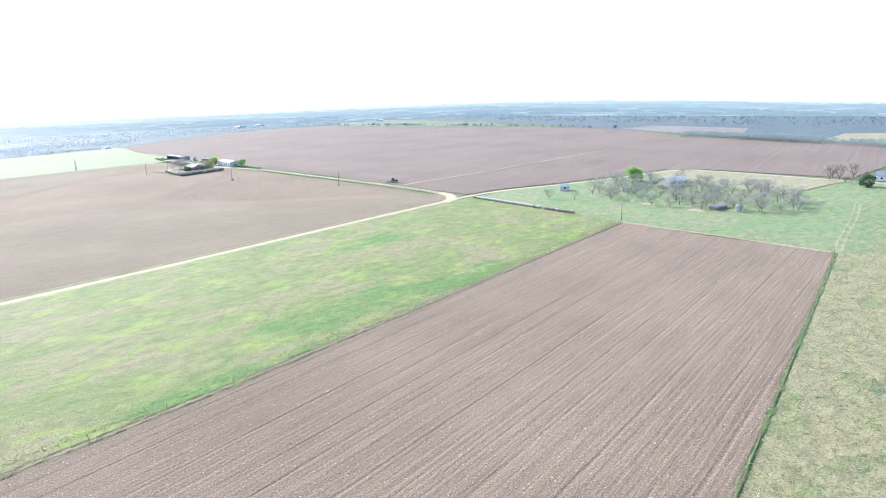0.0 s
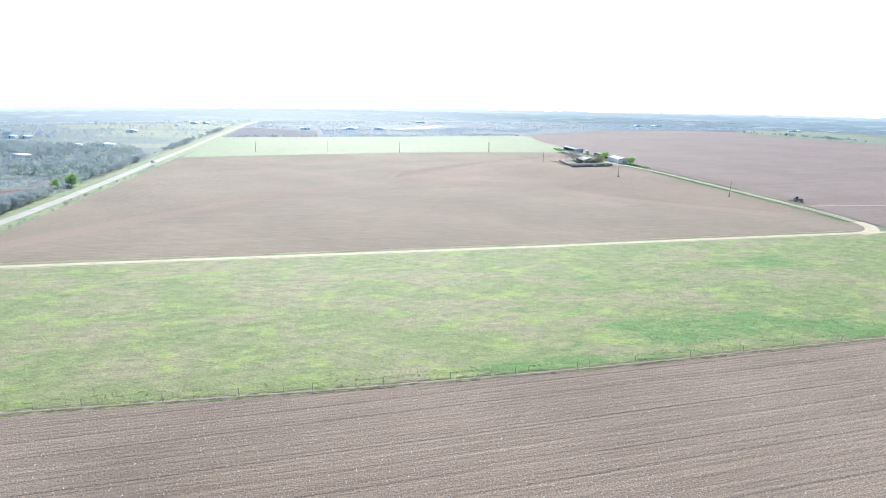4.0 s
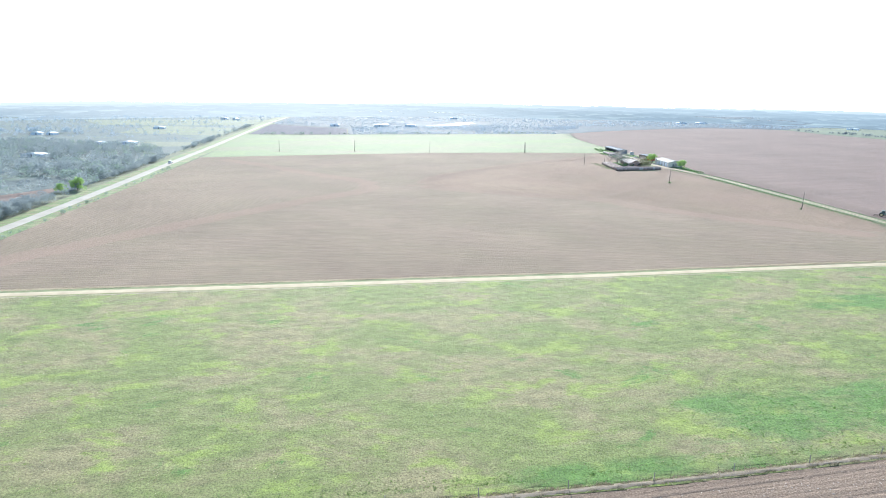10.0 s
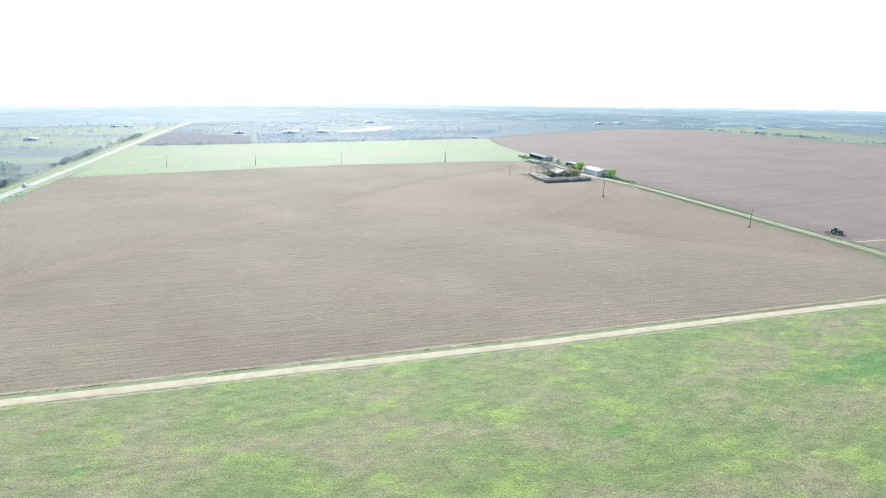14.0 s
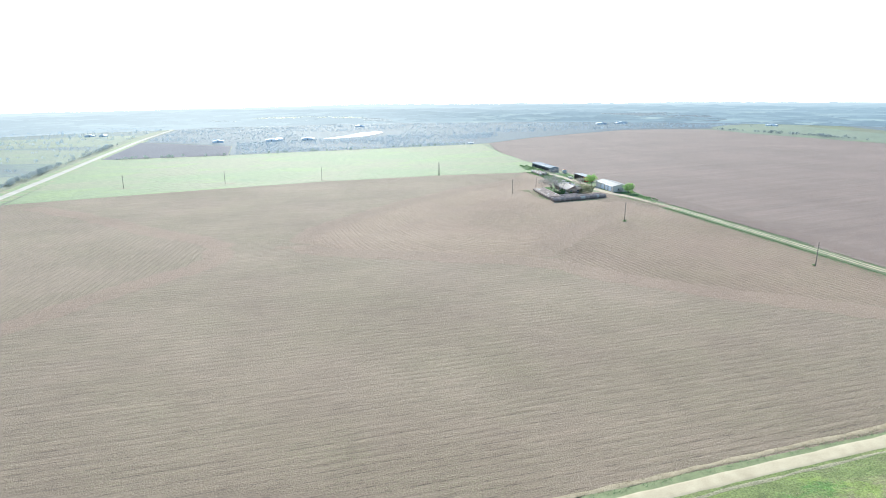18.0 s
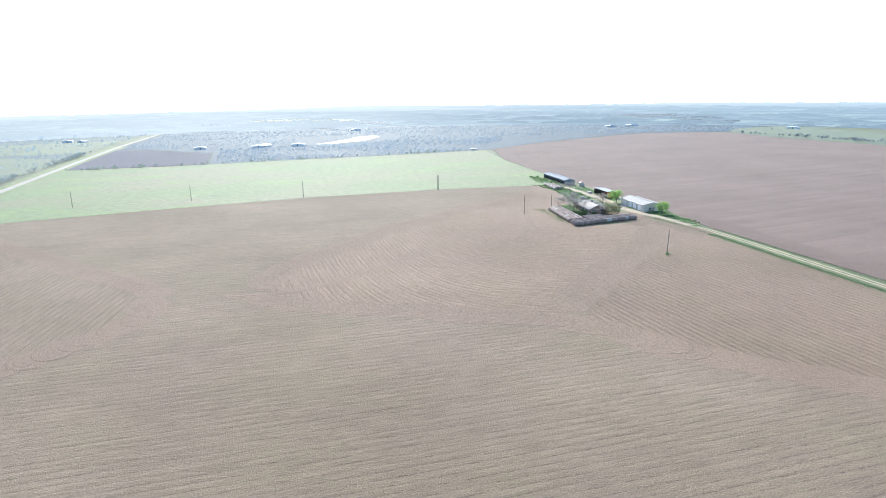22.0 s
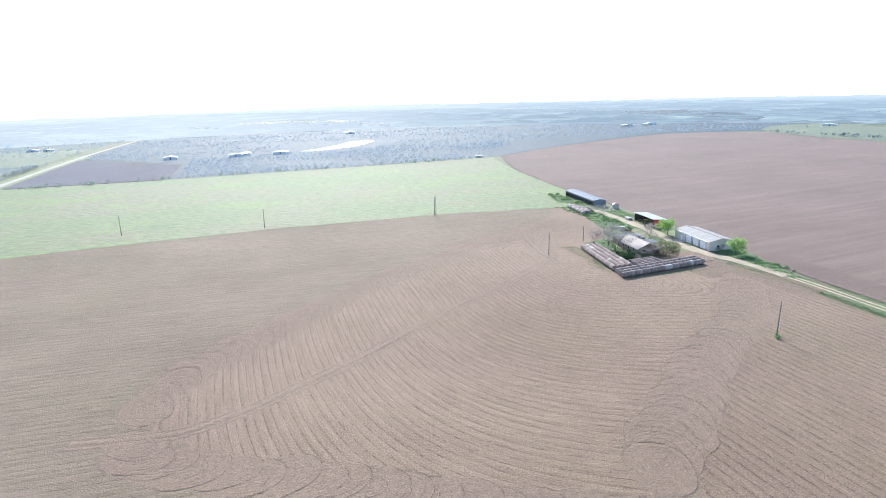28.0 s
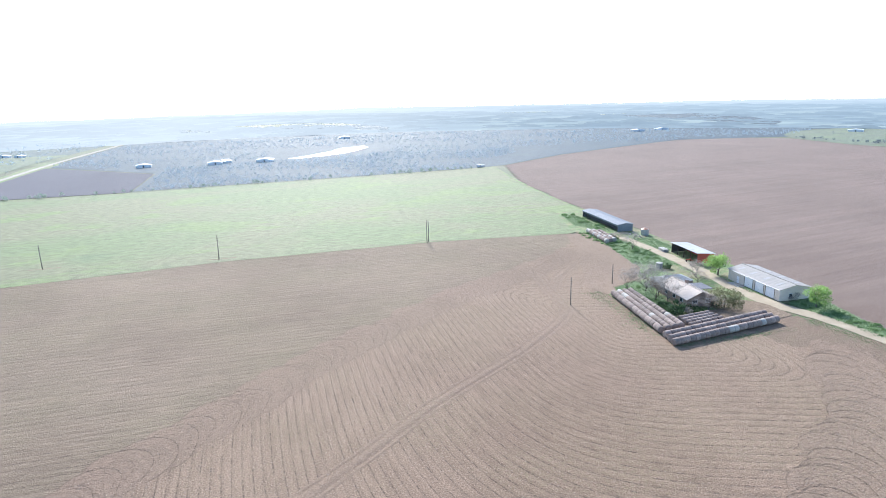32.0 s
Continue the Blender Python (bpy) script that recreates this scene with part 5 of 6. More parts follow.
for k, (x, y) in enumerate(((222.5, 318.0), (224.0, 322.0), (221.8, 320.5), (223.2, 315.8))):
    heap = finish("rubble_stone", bale_mesh(40 + k), CONCRETE)
    heap.matrix_basis = pose(x, y, 0.1, rs.uniform(-10, 10), 0, rs.uniform(0, 360)) @ Matrix.Diagonal((0.5, 0.45, 0.35, 1))
    tagged(heap, "pale lump of rubble beside the tank", "stone", "rubble by the tank")


def cottage(x, y, turn, w, l, label, roof_mat, wall_mat, name="cottage", eave=2.6, rise=1.6):
    base = thing(name, pose(x, y, float(land(x, y)) + 0.05, 0, 0, turn), label, "house" if name == "cottage" else "shed")
    b = Buf()
    gable_wall(b, -w / 2, w / 2, -l / 2, l / 2, eave, eave + rise - 0.08)
    part("wall", b, wall_mat, base)
    for s in (-1, 1):
        b = Buf()
        roof_slope(b, s * (w / 2 + 0.4), eave - 0.15, 0, eave + rise, -l / 2 - 0.4, l / 2 + 0.4, 0.1, int(l / 1.2))
        part("roof", b, roof_mat, base)
    low, high = min(0.9, eave * 0.4), min(2.0, eave - 0.25)
    for k in range(max(1, int(l / 4))):
        yy = -l / 2 + (k + 0.5) * l / max(1, int(l / 4))
        b = Buf()
        b.box(-w / 2 - 0.05, -w / 2, yy - 0.6, yy + 0.6, low, high)
        win = part("window", b, DOOR_WHITE, base)
        b = Buf()
        b.box(-w / 2 - 0.065, -w / 2 - 0.05, yy - 0.5, yy + 0.5, low + 0.08, high - 0.08)
        part("pane", b, GLASS, win)
    b = Buf()
    b.box(-0.5, 0.5, -l / 2 - 0.06, -l / 2, 0, min(2.05, eave - 0.1))
    part("door", b, DARKNESS, base)
    return base


cottage(252, -29, 35, 2.9, 4.2, "small white metal hut in the meadow", ROOF_WHITE, WALL_CREAM, "hut", 2.2, 1.0)
cottage(292, -66, 70, 8, 12, "pale house behind the bare orchard trees", ROOF_WHITE, WALL_CREAM)
cottage(353, -146, 10, 8, 12, "white farm house with blue-grey roof beside a dark tree", ROOF_BLUE, DOOR_WHITE)
cottage(337, -151, 80, 6, 11, "low white outbuilding behind the farm house", ROOF_BLUE, DOOR_WHITE, "outbuilding")
cottage(245.5, -105, 80, 3, 8, "low brown shed at the orchard edge", ROOF_ANNEX, BRICK, "low_shed", 1.2, 0.3)
FAR_HOUSES = [(-226, 322, 70, 8, 16), (-378, 528, 80, 8, 14), (-320, 533, 85, 7, 10), (-305, 531, 60, 7, 9), (-217, 416, 80, 7, 11), (-195, 420, 75, 8, 14), (-228, 629, 80, 8, 13), (607, 866, 85, 6, 20), (-23, 689, 85, 7, 12), (36, 681, 85, 8, 12), (44, 690, 20, 7, 9), (78, 683, 70, 9, 14), (-206, 907, 80, 8, 12), (-186, 895, 60, 7, 9),  (760, 700, 30, 8, 16), (180, 960, 80, 8, 14), (560, 850, 70, 9, 16)]
for x, y, turn, w, l in FAR_HOUSES:
    cottage(x, y, turn - 80, l, w, "distant farm building with its roof whitened for sun glint", ROOF_BRIGHT, DOOR_WHITE, "cottage", 2.1, 0.9)
cottage(238, 556, 60, 2.4, 5.5, "small white trailer at the field corner", ROOF_WHITE, DOOR_WHITE, "trailer", 1.5, 0.3)
silo = thing("grain_bin", pose(243, -113.5, 0.04), "small pale round grain bin at the orchard edge", "grain bin")
b = Buf()
b.tube([(0, 0, 0), (0, 0, 2.3)], [0.95, 0.95], 16)
part("body", b, STEEL, silo)
b = Buf()
b.tube([(0, 0, 2.3), (0, 0, 2.9)], [1.0, 0.15], 16)
part("cone_roof", b, STEEL, silo)


# ---- tractor and car ----
def wheel(parent, x, y, r, w, rim):
    b = Buf()
    n = 20
    b.tube([(x, y - w / 2, r), (x, y - w / 2 + 0.06, r), (x, y + w / 2 - 0.06, r), (x, y + w / 2, r)], [r * 0.9, r, r, r * 0.9], n)
    for k in range(n):
        a = k * math.tau / n
        cx, cz = x + r * 1.01 * math.cos(a), r + r * 1.01 * math.sin(a)
        b.box(cx - 0.04, cx + 0.04, y - w / 2, y + w / 2, cz - 0.04, cz + 0.04)
    tyre = part("wheel", b, RUBBER, parent)
    b = Buf()
    b.tube([(x, y - w / 2 - 0.02, r), (x, y + w / 2 + 0.02, r)], [r * 0.55, r * 0.55], 14)
    part("rim", b, rim, tyre)


def tractor():
    base = thing("tractor", pose(227.2, 68.8, 0.07, 0, 0, -44) @ Matrix.Diagonal((0.86, 0.86, 0.86, 1)), "green farm tractor with cab working the tilled field", "tractor")
    b = Buf()
    b.box(0.6, 2.9, -0.45, 0.45, 0.9, 1.75, 0.12)
    part("bonnet", b, GREEN_PAINT, base)
    b = Buf()
    b.box(-1.3, 2.8, -0.35, 0.35, 0.55, 1.0, 0.05)
    part("chassis", b, STEEL_DARK, base)
    b = Buf()
    b.box(-1.1, 0.55, -0.8, 0.8, 1.2, 1.6, 0.1)
    part("cab_floor", b, GREEN_PAINT, base)
    b = Buf()
    b.box(-0.95, 0.45, -0.72, 0.72, 1.6, 2.75, 0.1)
    part("cab_glass", b, GLASS, base)
    b = Buf()
    b.box(-1.1, 0.6, -0.85, 0.85, 2.75, 2.95, 0.08)
    part("cab_roof", b, GREEN_PAINT, base)
    b = Buf()
    b.tube([(1.4, 0.4, 1.7), (1.4, 0.4, 2.7)], [0.06, 0.05], 6)
    part("exhaust", b, STEEL_DARK, base)
    for y in (-1.05, 1.05):
        wheel(base, -0.9, y, 0.95, 0.55, YELLOW_PAINT)
        wheel(base, 2.1, y * 0.95, 0.65, 0.42, YELLOW_PAINT)
        b = Buf()
        b.box(-1.8, 0.1, y - 0.32, y + 0.32, 1.85, 1.95, 0.04)
        part("mudguard", b, GREEN_PAINT, base)
    plough = thing("disc_harrow", pose(225.2, 70.8, 0.07, 0, 0, -44) @ Matrix.Diagonal((0.6, 0.6, 0.7, 1)), "steel disc harrow behind the tractor", "harrow")
    for x in (-0.9, 0.9):
        b = Buf()
        b.box(x - 0.08, x + 0.08, -3.2, 3.2, 0.75, 0.92, 0.03)
        part("beam", b, STEEL_DARK, plough)
    b = Buf()
    b.tube([(-0.9, 0, 0.8), (2.6, 0, 0.7)], [0.1, 0.08], 6)
    part("drawbar", b, STEEL_DARK, plough)
    for x in (-0.9, 0.9):
        for k in range(12):
            y = -3.0 + 6.0 * k / 11
            b = Buf()
            b.tube([(x - 0.02, y - 0.02, 0.32), (x + 0.02, y + 0.03, 0.32)], [0.3, 0.32], 10)
            b.box(x - 0.03, x + 0.03, y - 0.03, y + 0.03, 0.3, 0.8)
            part("disc", b, STEEL_DARK, plough)


def car():
    base = thing("car", pose(-120.8, 276, 0.24, 0, 0, 88), "pale car on the county road", "car")
    b = Buf()
    b.box(-2.3, 2.3, -0.9, 0.9, 0.3, 0.95, 0.15)
    part("body", b, CAR_WHITE, base)
    b = Buf()
    vs = [(-2.0, -0.82, 0.9), (1.1, -0.82, 0.9), (1.1, 0.82, 0.9), (-2.0, 0.82, 0.9), (-1.7, -0.68, 1.55), (0.3, -0.68, 1.55), (0.3, 0.68, 1.55), (-1.7, 0.68, 1.55)]
    b.add(vs, [(0, 3, 2, 1), (0, 1, 5, 4), (1, 2, 6, 5), (2, 3, 7, 6), (3, 0, 4, 7)])
    part("window", b, GLASS, base)
    b = Buf()
    b.box(-1.75, 0.35, -0.7, 0.7, 1.54, 1.62, 0.05)
    part("roof", b, CAR_WHITE, base)
    for x in (-1.45, 1.45):
        for y in (-0.82, 0.82):
            wheel(base, x, y, 0.33, 0.22, STEEL)


tractor()
car()


# ---- trees ----
def limbs(b, rnd, p, d, length, radius, depth, tips, spread=0.65, sides=5):
    """A tapered limb that forks on."""
    p2 = p + d * length * 0.5 + Vector((rnd.gauss(0, 1), rnd.gauss(0, 1), 0)) * length * 0.05
    p3 = p + d * length
    b.tube([p, p2, p3], [radius, radius * 0.85, radius * 0.66], sides, False)
    if depth == 0:
        tips.append((p3, d))
        return
    for k in range(rnd.choice((2, 3, 3))):
        turn = Vector((rnd.gauss(0, 1), rnd.gauss(0, 1), rnd.gauss(0.4, 0.6))) * spread
        nd = (d + turn).normalized()
        nd.z = max(nd.z, -0.1)
        limbs(b, rnd, p3 if k else p2.lerp(p3, 0.8), nd.normalized(), length * rnd.uniform(0.68, 0.92), radius * 0.6, depth - 1, tips, spread, max(3, sides - 1))


def bare_tree(seed, h, twig_mat=TWIG, stout=1.0, sprays=5):
    """A low-forking winter tree: several limbs from a short trunk, then sprays of fine twigs."""
    rnd = random.Random(seed)
    base = new("bare_tree")
    b, tips = Buf(), []
    fork = Vector((rnd.gauss(0, 0.02) * h, rnd.gauss(0, 0.02) * h, h * 0.15))
    b.tube([(0, 0, -0.1), fork * 0.5, fork], [h * 0.034 * stout, h * 0.028 * stout, h * 0.026 * stout], 7, False)
    count = 5
    for k in range(count):
        a = k * math.tau / count + rnd.uniform(-0.4, 0.4)
        lean = rnd.uniform(0.35, 0.95) if k else 0.1
        d = Vector((lean * math.cos(a), lean * math.sin(a), 1)).normalized()
        limbs(b, rnd, fork * rnd.uniform(0.75, 1.0), d, h * rnd.uniform(0.25, 0.34), h * 0.017 * stout, 3, tips, 0.6, 4)
    part("trunk", b, BARK, base, smooth=True)
    c = Buf()
    for p, d in tips:
        for k in range(sprays):
            q = p + (d * 0.5 + Vector((rnd.gauss(0, 0.8), rnd.gauss(0, 0.8), rnd.gauss(0.25, 0.7)))) * h * 0.11
            s = h * 0.0022
            side = (q - p).orthogonal().normalized() * s
            c.add([tuple(p - side), tuple(p + side), tuple(q)], [(0, 1, 2)])
            for m in range(3):
                f = p.lerp(q, rnd.uniform(0.3, 0.9))
                g = f + Vector((rnd.gauss(0, 1), rnd.gauss(0, 1), rnd.gauss(0.3, 0.7))) * h * 0.065
                c.add([tuple(f - side * 0.7), tuple(f + side * 0.7), tuple(g)], [(0, 1, 2)])
    part("crown", c, twig_mat, base, "bare grey twigs")
    return base


def leafy_tree(name, seed, h, width, leaf_mat, count, size, low=0.3, depth=3):
    rnd = random.Random(seed)
    base = new(name)
    b, tips = Buf(), []
    limbs(b, rnd, Vector((0, 0, -0.1)), Vector((0.03, 0.02, 1)).normalized(), h * 0.26, h * 0.04, depth, tips, 0.7)
    part("trunk", b, BARK, base, smooth=True)
    c = Buf()
    centres = []
    for k in range(26):
        a, e = rnd.uniform(0, 6.28), rnd.uniform(0.0, 1.0)
        r = width / 2 * rnd.uniform(0.25, 0.9) * math.sqrt(max(0.05, 1 - (e - 0.35) ** 2 * 1.6))
        centres.append((Vector((r * math.cos(a), r * math.sin(a), h * (low + (0.92 - low) * e))), width * rnd.uniform(0.09, 0.17)))
    for k in range(count):
        p, s = rnd.choice(centres)
        v = Vector((rnd.gauss(0, 1), rnd.gauss(0, 1), rnd.gauss(0, 0.8)))
        v = v.normalized() * s * rnd.uniform(0.55, 1.15)
        c.leaf(p + v, size, rnd)
    part("crown", c, leaf_mat, base)
    return base


def shrub(name, seed, h, width, leaf_mat, count, size):
    rnd = random.Random(seed)
    base = new(name)
    b = Buf()
    for k in range(6):
        a = rnd.uniform(0, 6.28)
        b.tube([(0.1 * math.cos(a), 0.1 * math.sin(a), -0.05), (width * 0.15 * math.cos(a), width * 0.15 * math.sin(a), h * 0.4), (width * 0.3 * math.cos(a), width * 0.3 * math.sin(a), h * 0.75)], [0.05, 0.035, 0.015], 4)
    part("stem", b, BARK, base)
    c = Buf()
    cs = [(Vector((rnd.gauss(0, 0.22) * width, rnd.gauss(0, 0.22) * width, h * rnd.uniform(0.2, 0.75))), rnd.uniform(0.12, 0.22) * width) for k in range(14)]
    for k in range(count):
        p, s = rnd.choice(cs)
        v = Vector((rnd.gauss(0, 1), rnd.gauss(0, 1), rnd.gauss(0, 0.8))).normalized() * s * rnd.uniform(0.5, 1.1)
        q = p + v
        q.z = max(q.z, 0.05)
        c.leaf(q, size, rnd)
    part("crown", c, leaf_mat, base)
    return base


def plant(proto, spots, label, category, group, wide=1.0):
    """The first spot takes the prototype itself, the others take copies."""
    first = True
    for x, y, s, turn in spots:
        m = pose(x, y, float(land(x, y)) + 0.12, 0, 0, turn)
        ob = proto if first else copy_thing(proto, m)
        ob.matrix_basis = m @ Matrix.Diagonal((s * wide, s * wide, s, 1))
        tagged(ob, label, category, group)
        first = False


rt = random.Random(21)
# orchard of bare trees in the meadow
grove_in = inside([(240, -48), (237, -66), (236, -84), (243, -113), (252, -130), (284, -126), (299, -102), (306, -64), (290, -30), (262, -38)])
spots = []
while len(spots) < 84:
    x, y = rt.uniform(232, 310), rt.uniform(-132, -24)
    if grove_in(np.array([x]), np.array([y]))[0] and all(math.hypot(x - a, y - b) > 4.6 for a, b, *_ in spots) and math.hypot(x - 292, y + 66) > 8 and math.hypot(x - 294.5, y + 45.5) > 6 and math.hypot(x - 244.5, y + 105) > 5:
        spots.append((x, y, rt.uniform(0.85, 1.3), rt.uniform(0, 360)))
spots += [(228.4, -36, 0.95, 40), (232, -47, 0.9, 200), (247, -120, 0.95, 10), (262, -128, 1.0, 100), (257, -131, 0.9, 190), (293, -90.5, 0.9, 250), (288, -104, 0.8, 30), (300, -80, 0.8, 80)]
for k in range(4):
    plant(bare_tree(100 + k, 4.6, TWIG_PALE, 0.7), spots[k::4], "bare leafless orchard tree with grey twigs", "tree", "bare trees in the meadow", 1.35)
plant(leafy_tree("leafy_tree", 5, 7.4, 12, LEAF_FRESH, 3600, 0.3, 0.3), [(294.5, -45.5, 1.0, 20)], "round tree in fresh light green leaf", "tree", "")
plant(leafy_tree("evergreen_oak", 6, 8.5, 11, LEAF_DARK, 2600, 0.3, 0.12), [(328, -140.5, 0.72, 0)], "dense dark evergreen oak beside the farm house", "tree", "")
plant(bare_tree(140, 8.5, TWIG_RED), [(346, -126, 1.0, 0), (351, -122, 0.9, 120), (341, -123, 0.9, 250), (356, -130, 0.9, 30), (333, -131, 0.5, 80)], "bare leafless tree beside the road bend", "tree", "")
plant(leafy_tree("leafy_tree", 17, 6.2, 8, LEAF_FRESH, 1800, 0.26, 0.15), [(-134.5, 164, 1.0, 0), (-139.5, 158, 0.7, 70)], "tree in fresh green leaf beside the county road", "tree", "")
# farm yard
plant(leafy_tree("leafy_tree", 7, 6.6, 8.4, LEAF_FRESH, 2600, 0.21, 0.25), [(217.6, 263.5, 1.0, 0), (222.3, 231.0, 0.85, 130)], "small yard tree in fresh light green leaf", "tree", "fresh green yard trees")
plant(leafy_tree("olive_bush", 8, 4.8, 9.5, LEAF_OLIVE, 3200, 0.18, 0.08), [(199.4, 238.2, 1.05, 0)], "wide olive-brown evergreen bush beside the house", "bush", "")
plant(shrub("dark_bush", 9, 2.6, 4.6, LEAF_DARK, 1400, 0.16), [(185.6, 238.6, 1.3, 0), (190.4, 237.8, 0.85, 60), (182.8, 242.0, 0.7, 200), (207.4, 274.6, 0.7, 0), (184.8, 245.2, 0.6, 140)], "dark green evergreen bush in the yard", "bush", "dark yard bushes")
plant(shrub("weed_clump", 10, 0.6, 3.0, LEAF_WEED, 600, 0.13), [(rt.uniform(203, 214), rt.uniform(284, 331), rt.uniform(0.4, 0.9), rt.uniform(0, 360)) for k in range(70)] + [(rt.uniform(219.5, 226), rt.uniform(205, 236), rt.uniform(0.35, 0.7), rt.uniform(0, 360)) for k in range(30)]
      + [(rt.uniform(180, 188), rt.uniform(240, 262), rt.uniform(0.35, 0.7), rt.uniform(0, 360)) for k in range(26)] + [(rt.uniform(214, 219.5), rt.uniform(332, 366), rt.uniform(0.7, 1.2), rt.uniform(0, 360)) for k in range(12)], "low clump of lush green weeds", "weed", "green weed clumps in the yard")
plant(bare_tree(150, 7.4, TWIG_YARD, 0.6, 8), [(187.6, 257.2, 1.15, 0), (189.0, 253.0, 1.05, 80), (188.2, 247.0, 0.95, 160), (183.6, 260, 0.8, 240), (185.8, 249.6, 0.9, 30), (209.8, 300, 0.85, 0)], "bare leafless yard tree with grey-brown twigs", "tree", "bare yard trees", 1.15)
plant(bare_tree(151, 5.2, TWIG_RED, 0.7, 9), [(209.8, 264, 1.0, 0), (206.4, 258.6, 0.7, 110)], "bare tree with tan budding twigs beside the drive", "tree", "bare yard trees", 1.45)
plant(bare_tree(152, 3.4, TWIG_RED, 0.6, 9), [(194.6, 238.4, 1.2, 0), (191.8, 238.9, 0.9, 70), (213.2, 315.5, 0.8, 50)], "low bare bush with reddish twigs", "bush", "bare yard bushes", 1.5)
plant(shrub("leafless_bush", 13, 3.0, 4.4, TWIG_YARD, 1500, 0.12), [(220.4, 237.4, 0.9, 0), (212.6, 317.6, 0.75, 90), (187.6, 238.2, 0.7, 200)], "dense grey leafless bush", "bush", "grey yard bushes")
plant(shrub("field_weed", 12, 0.8, 2.2, LEAF_WEED, 260, 0.13), [(180.6, 167.6, 0.9, 0), (181.9, 168.9, 0.6, 40), (202.3, 87.4, 0.6, 0)], "tuft of green weeds at the pole's foot", "weed", "weeds at the poles")


# ---- woods and grass, uncountable ----
def woods(name, spots, per, length, width, material, label, up=0.6):
    """Crowns of many thin blades, one cloud for each tree spot (x, y, height)."""
    rng = np.random.default_rng(len(name) * 7 + len(spots))
    s = np.asarray(spots, float)
    n = len(s) * per
    x, y, h = np.repeat(s, per, 0).T
    th, u = rng.uniform(0, math.tau, n), rng.uniform(0, 1, n)
    lvl = rng.beta(2.2, 1.6, n)
    r = h * 0.48 * np.sqrt(u) * np.sqrt(np.clip(1.1 - (lvl - 0.45) ** 2 * 3, 0.05, 1))
    c = np.stack([x + r * np.cos(th), y + r * np.sin(th), land(x, y) + h * (0.08 + 0.86 * lvl)], 1)
    d = np.stack([np.cos(th) * 0.8 + rng.normal(0, 0.5, n), np.sin(th) * 0.8 + rng.normal(0, 0.5, n), up + rng.normal(0, 0.5, n)], 1)
    d /= np.linalg.norm(d, axis=1, keepdims=True)
    e = np.cross(d, rng.normal(0, 1, (n, 3)))
    e /= np.linalg.norm(e, axis=1, keepdims=True) + 1e-9
    ln = (h * length * rng.uniform(0.5, 1.3, n))[:, None]
    wd = (h * width * rng.uniform(0.6, 1.4, n))[:, None]
    co = np.stack([c - d * ln - e * wd * 0.5, c - d * ln * 0.3 + e * wd, c + d * ln, c + d * ln * 0.2 - e * wd], 1).reshape(-1, 3)
    return mesh_of(name, co, np.arange(4 * n).reshape(-1, 4), material, label, "woods", False, "stuff")


def scatter(poly, count, low, high, seed, avoid=()):
    rng = np.random.default_rng(seed)
    xs, ys = [p[0] for p in poly], [p[1] for p in poly]
    test, out = inside(poly), []
    while len(out) < count:
        x, y = rng.uniform(min(xs), max(xs), 4000), rng.uniform(min(ys), max(ys), 4000)
        ok = test(x, y)
        clump = np.sin(x / 23 + 1.7 * np.sin(y / 31)) + np.sin(y / 19 + seed) > rng.uniform(-2.2, 0.9, 4000)
        for px, py, pr in avoid:
            ok &= np.hypot(x - px, y - py) > pr
        h = rng.uniform(low, high, 4000)
        out += list(zip(x[ok & clump], y[ok & clump], h[ok & clump]))
    return out[:count]


keep_off = [(x, y, 11) for x, y, *_ in FAR_HOUSES] + [(-165, 420, 30)]
west = [(-134, 165), (-136, 250), (-133, 330), (-146, 350), (-205, 430), (-330, 440), (-560, 450), (-560, 190), (-300, 150), (-180, 140)]
woods("west_woods", scatter(west, 2600, 3.5, 7.5, 1, keep_off), 80, 0.11, 0.03, WOODS, "grey leafless winter woods beside the road")
woods("west_woods_green", scatter(west, 900, 3, 7, 2, keep_off), 55, 0.09, 0.045, WOODS_GREEN, "woods trees in first green leaf")
strip = [(-133, 40), (-134, 165), (-146, 160), (-150, 90), (-160, 40)]
woods("roadside_woods", scatter([(-133.5, 55), (-133, 178), (-144, 170), (-139, 130), (-142, 97), (-141, 55)], 120, 3, 6, 3), 260, 0.1, 0.02, WOODS, "line of grey roadside scrub")
woods("roadside_hedge", scatter([(-133, 178), (-131, 420), (-128, 700), (-133, 700), (-137, 420), (-140, 178)], 190, 2, 5, 13), 110, 0.11, 0.03, WOODS, "hedge of grey scrub beside the county road")
woods("roadside_bushes", scatter([(-117, 40), (-112, 250), (-114.5, 250), (-120, 40)], 34, 0.8, 2.0, 14), 90, 0.12, 0.04, WOODS_GREEN, "small bushes between road and field")
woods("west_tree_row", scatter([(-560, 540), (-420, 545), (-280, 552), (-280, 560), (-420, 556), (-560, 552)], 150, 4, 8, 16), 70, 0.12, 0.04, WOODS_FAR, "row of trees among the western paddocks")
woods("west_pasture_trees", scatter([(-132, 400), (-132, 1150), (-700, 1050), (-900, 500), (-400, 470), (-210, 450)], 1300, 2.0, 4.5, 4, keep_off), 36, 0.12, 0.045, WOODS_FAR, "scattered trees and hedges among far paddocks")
woods("north_woods", scatter([(2, 536), (70, 541), (131, 543), (230, 550), (262, 600), (300, 640), (320, 700), (200, 700), (150, 700), (90, 685), (30, 670), (-2, 660)], 3200, 1.0, 2.4, 5, keep_off), 26, 0.15, 0.045, WOODS_FAR, "leafless brush behind the crop field, tinted grey-blue for haze")
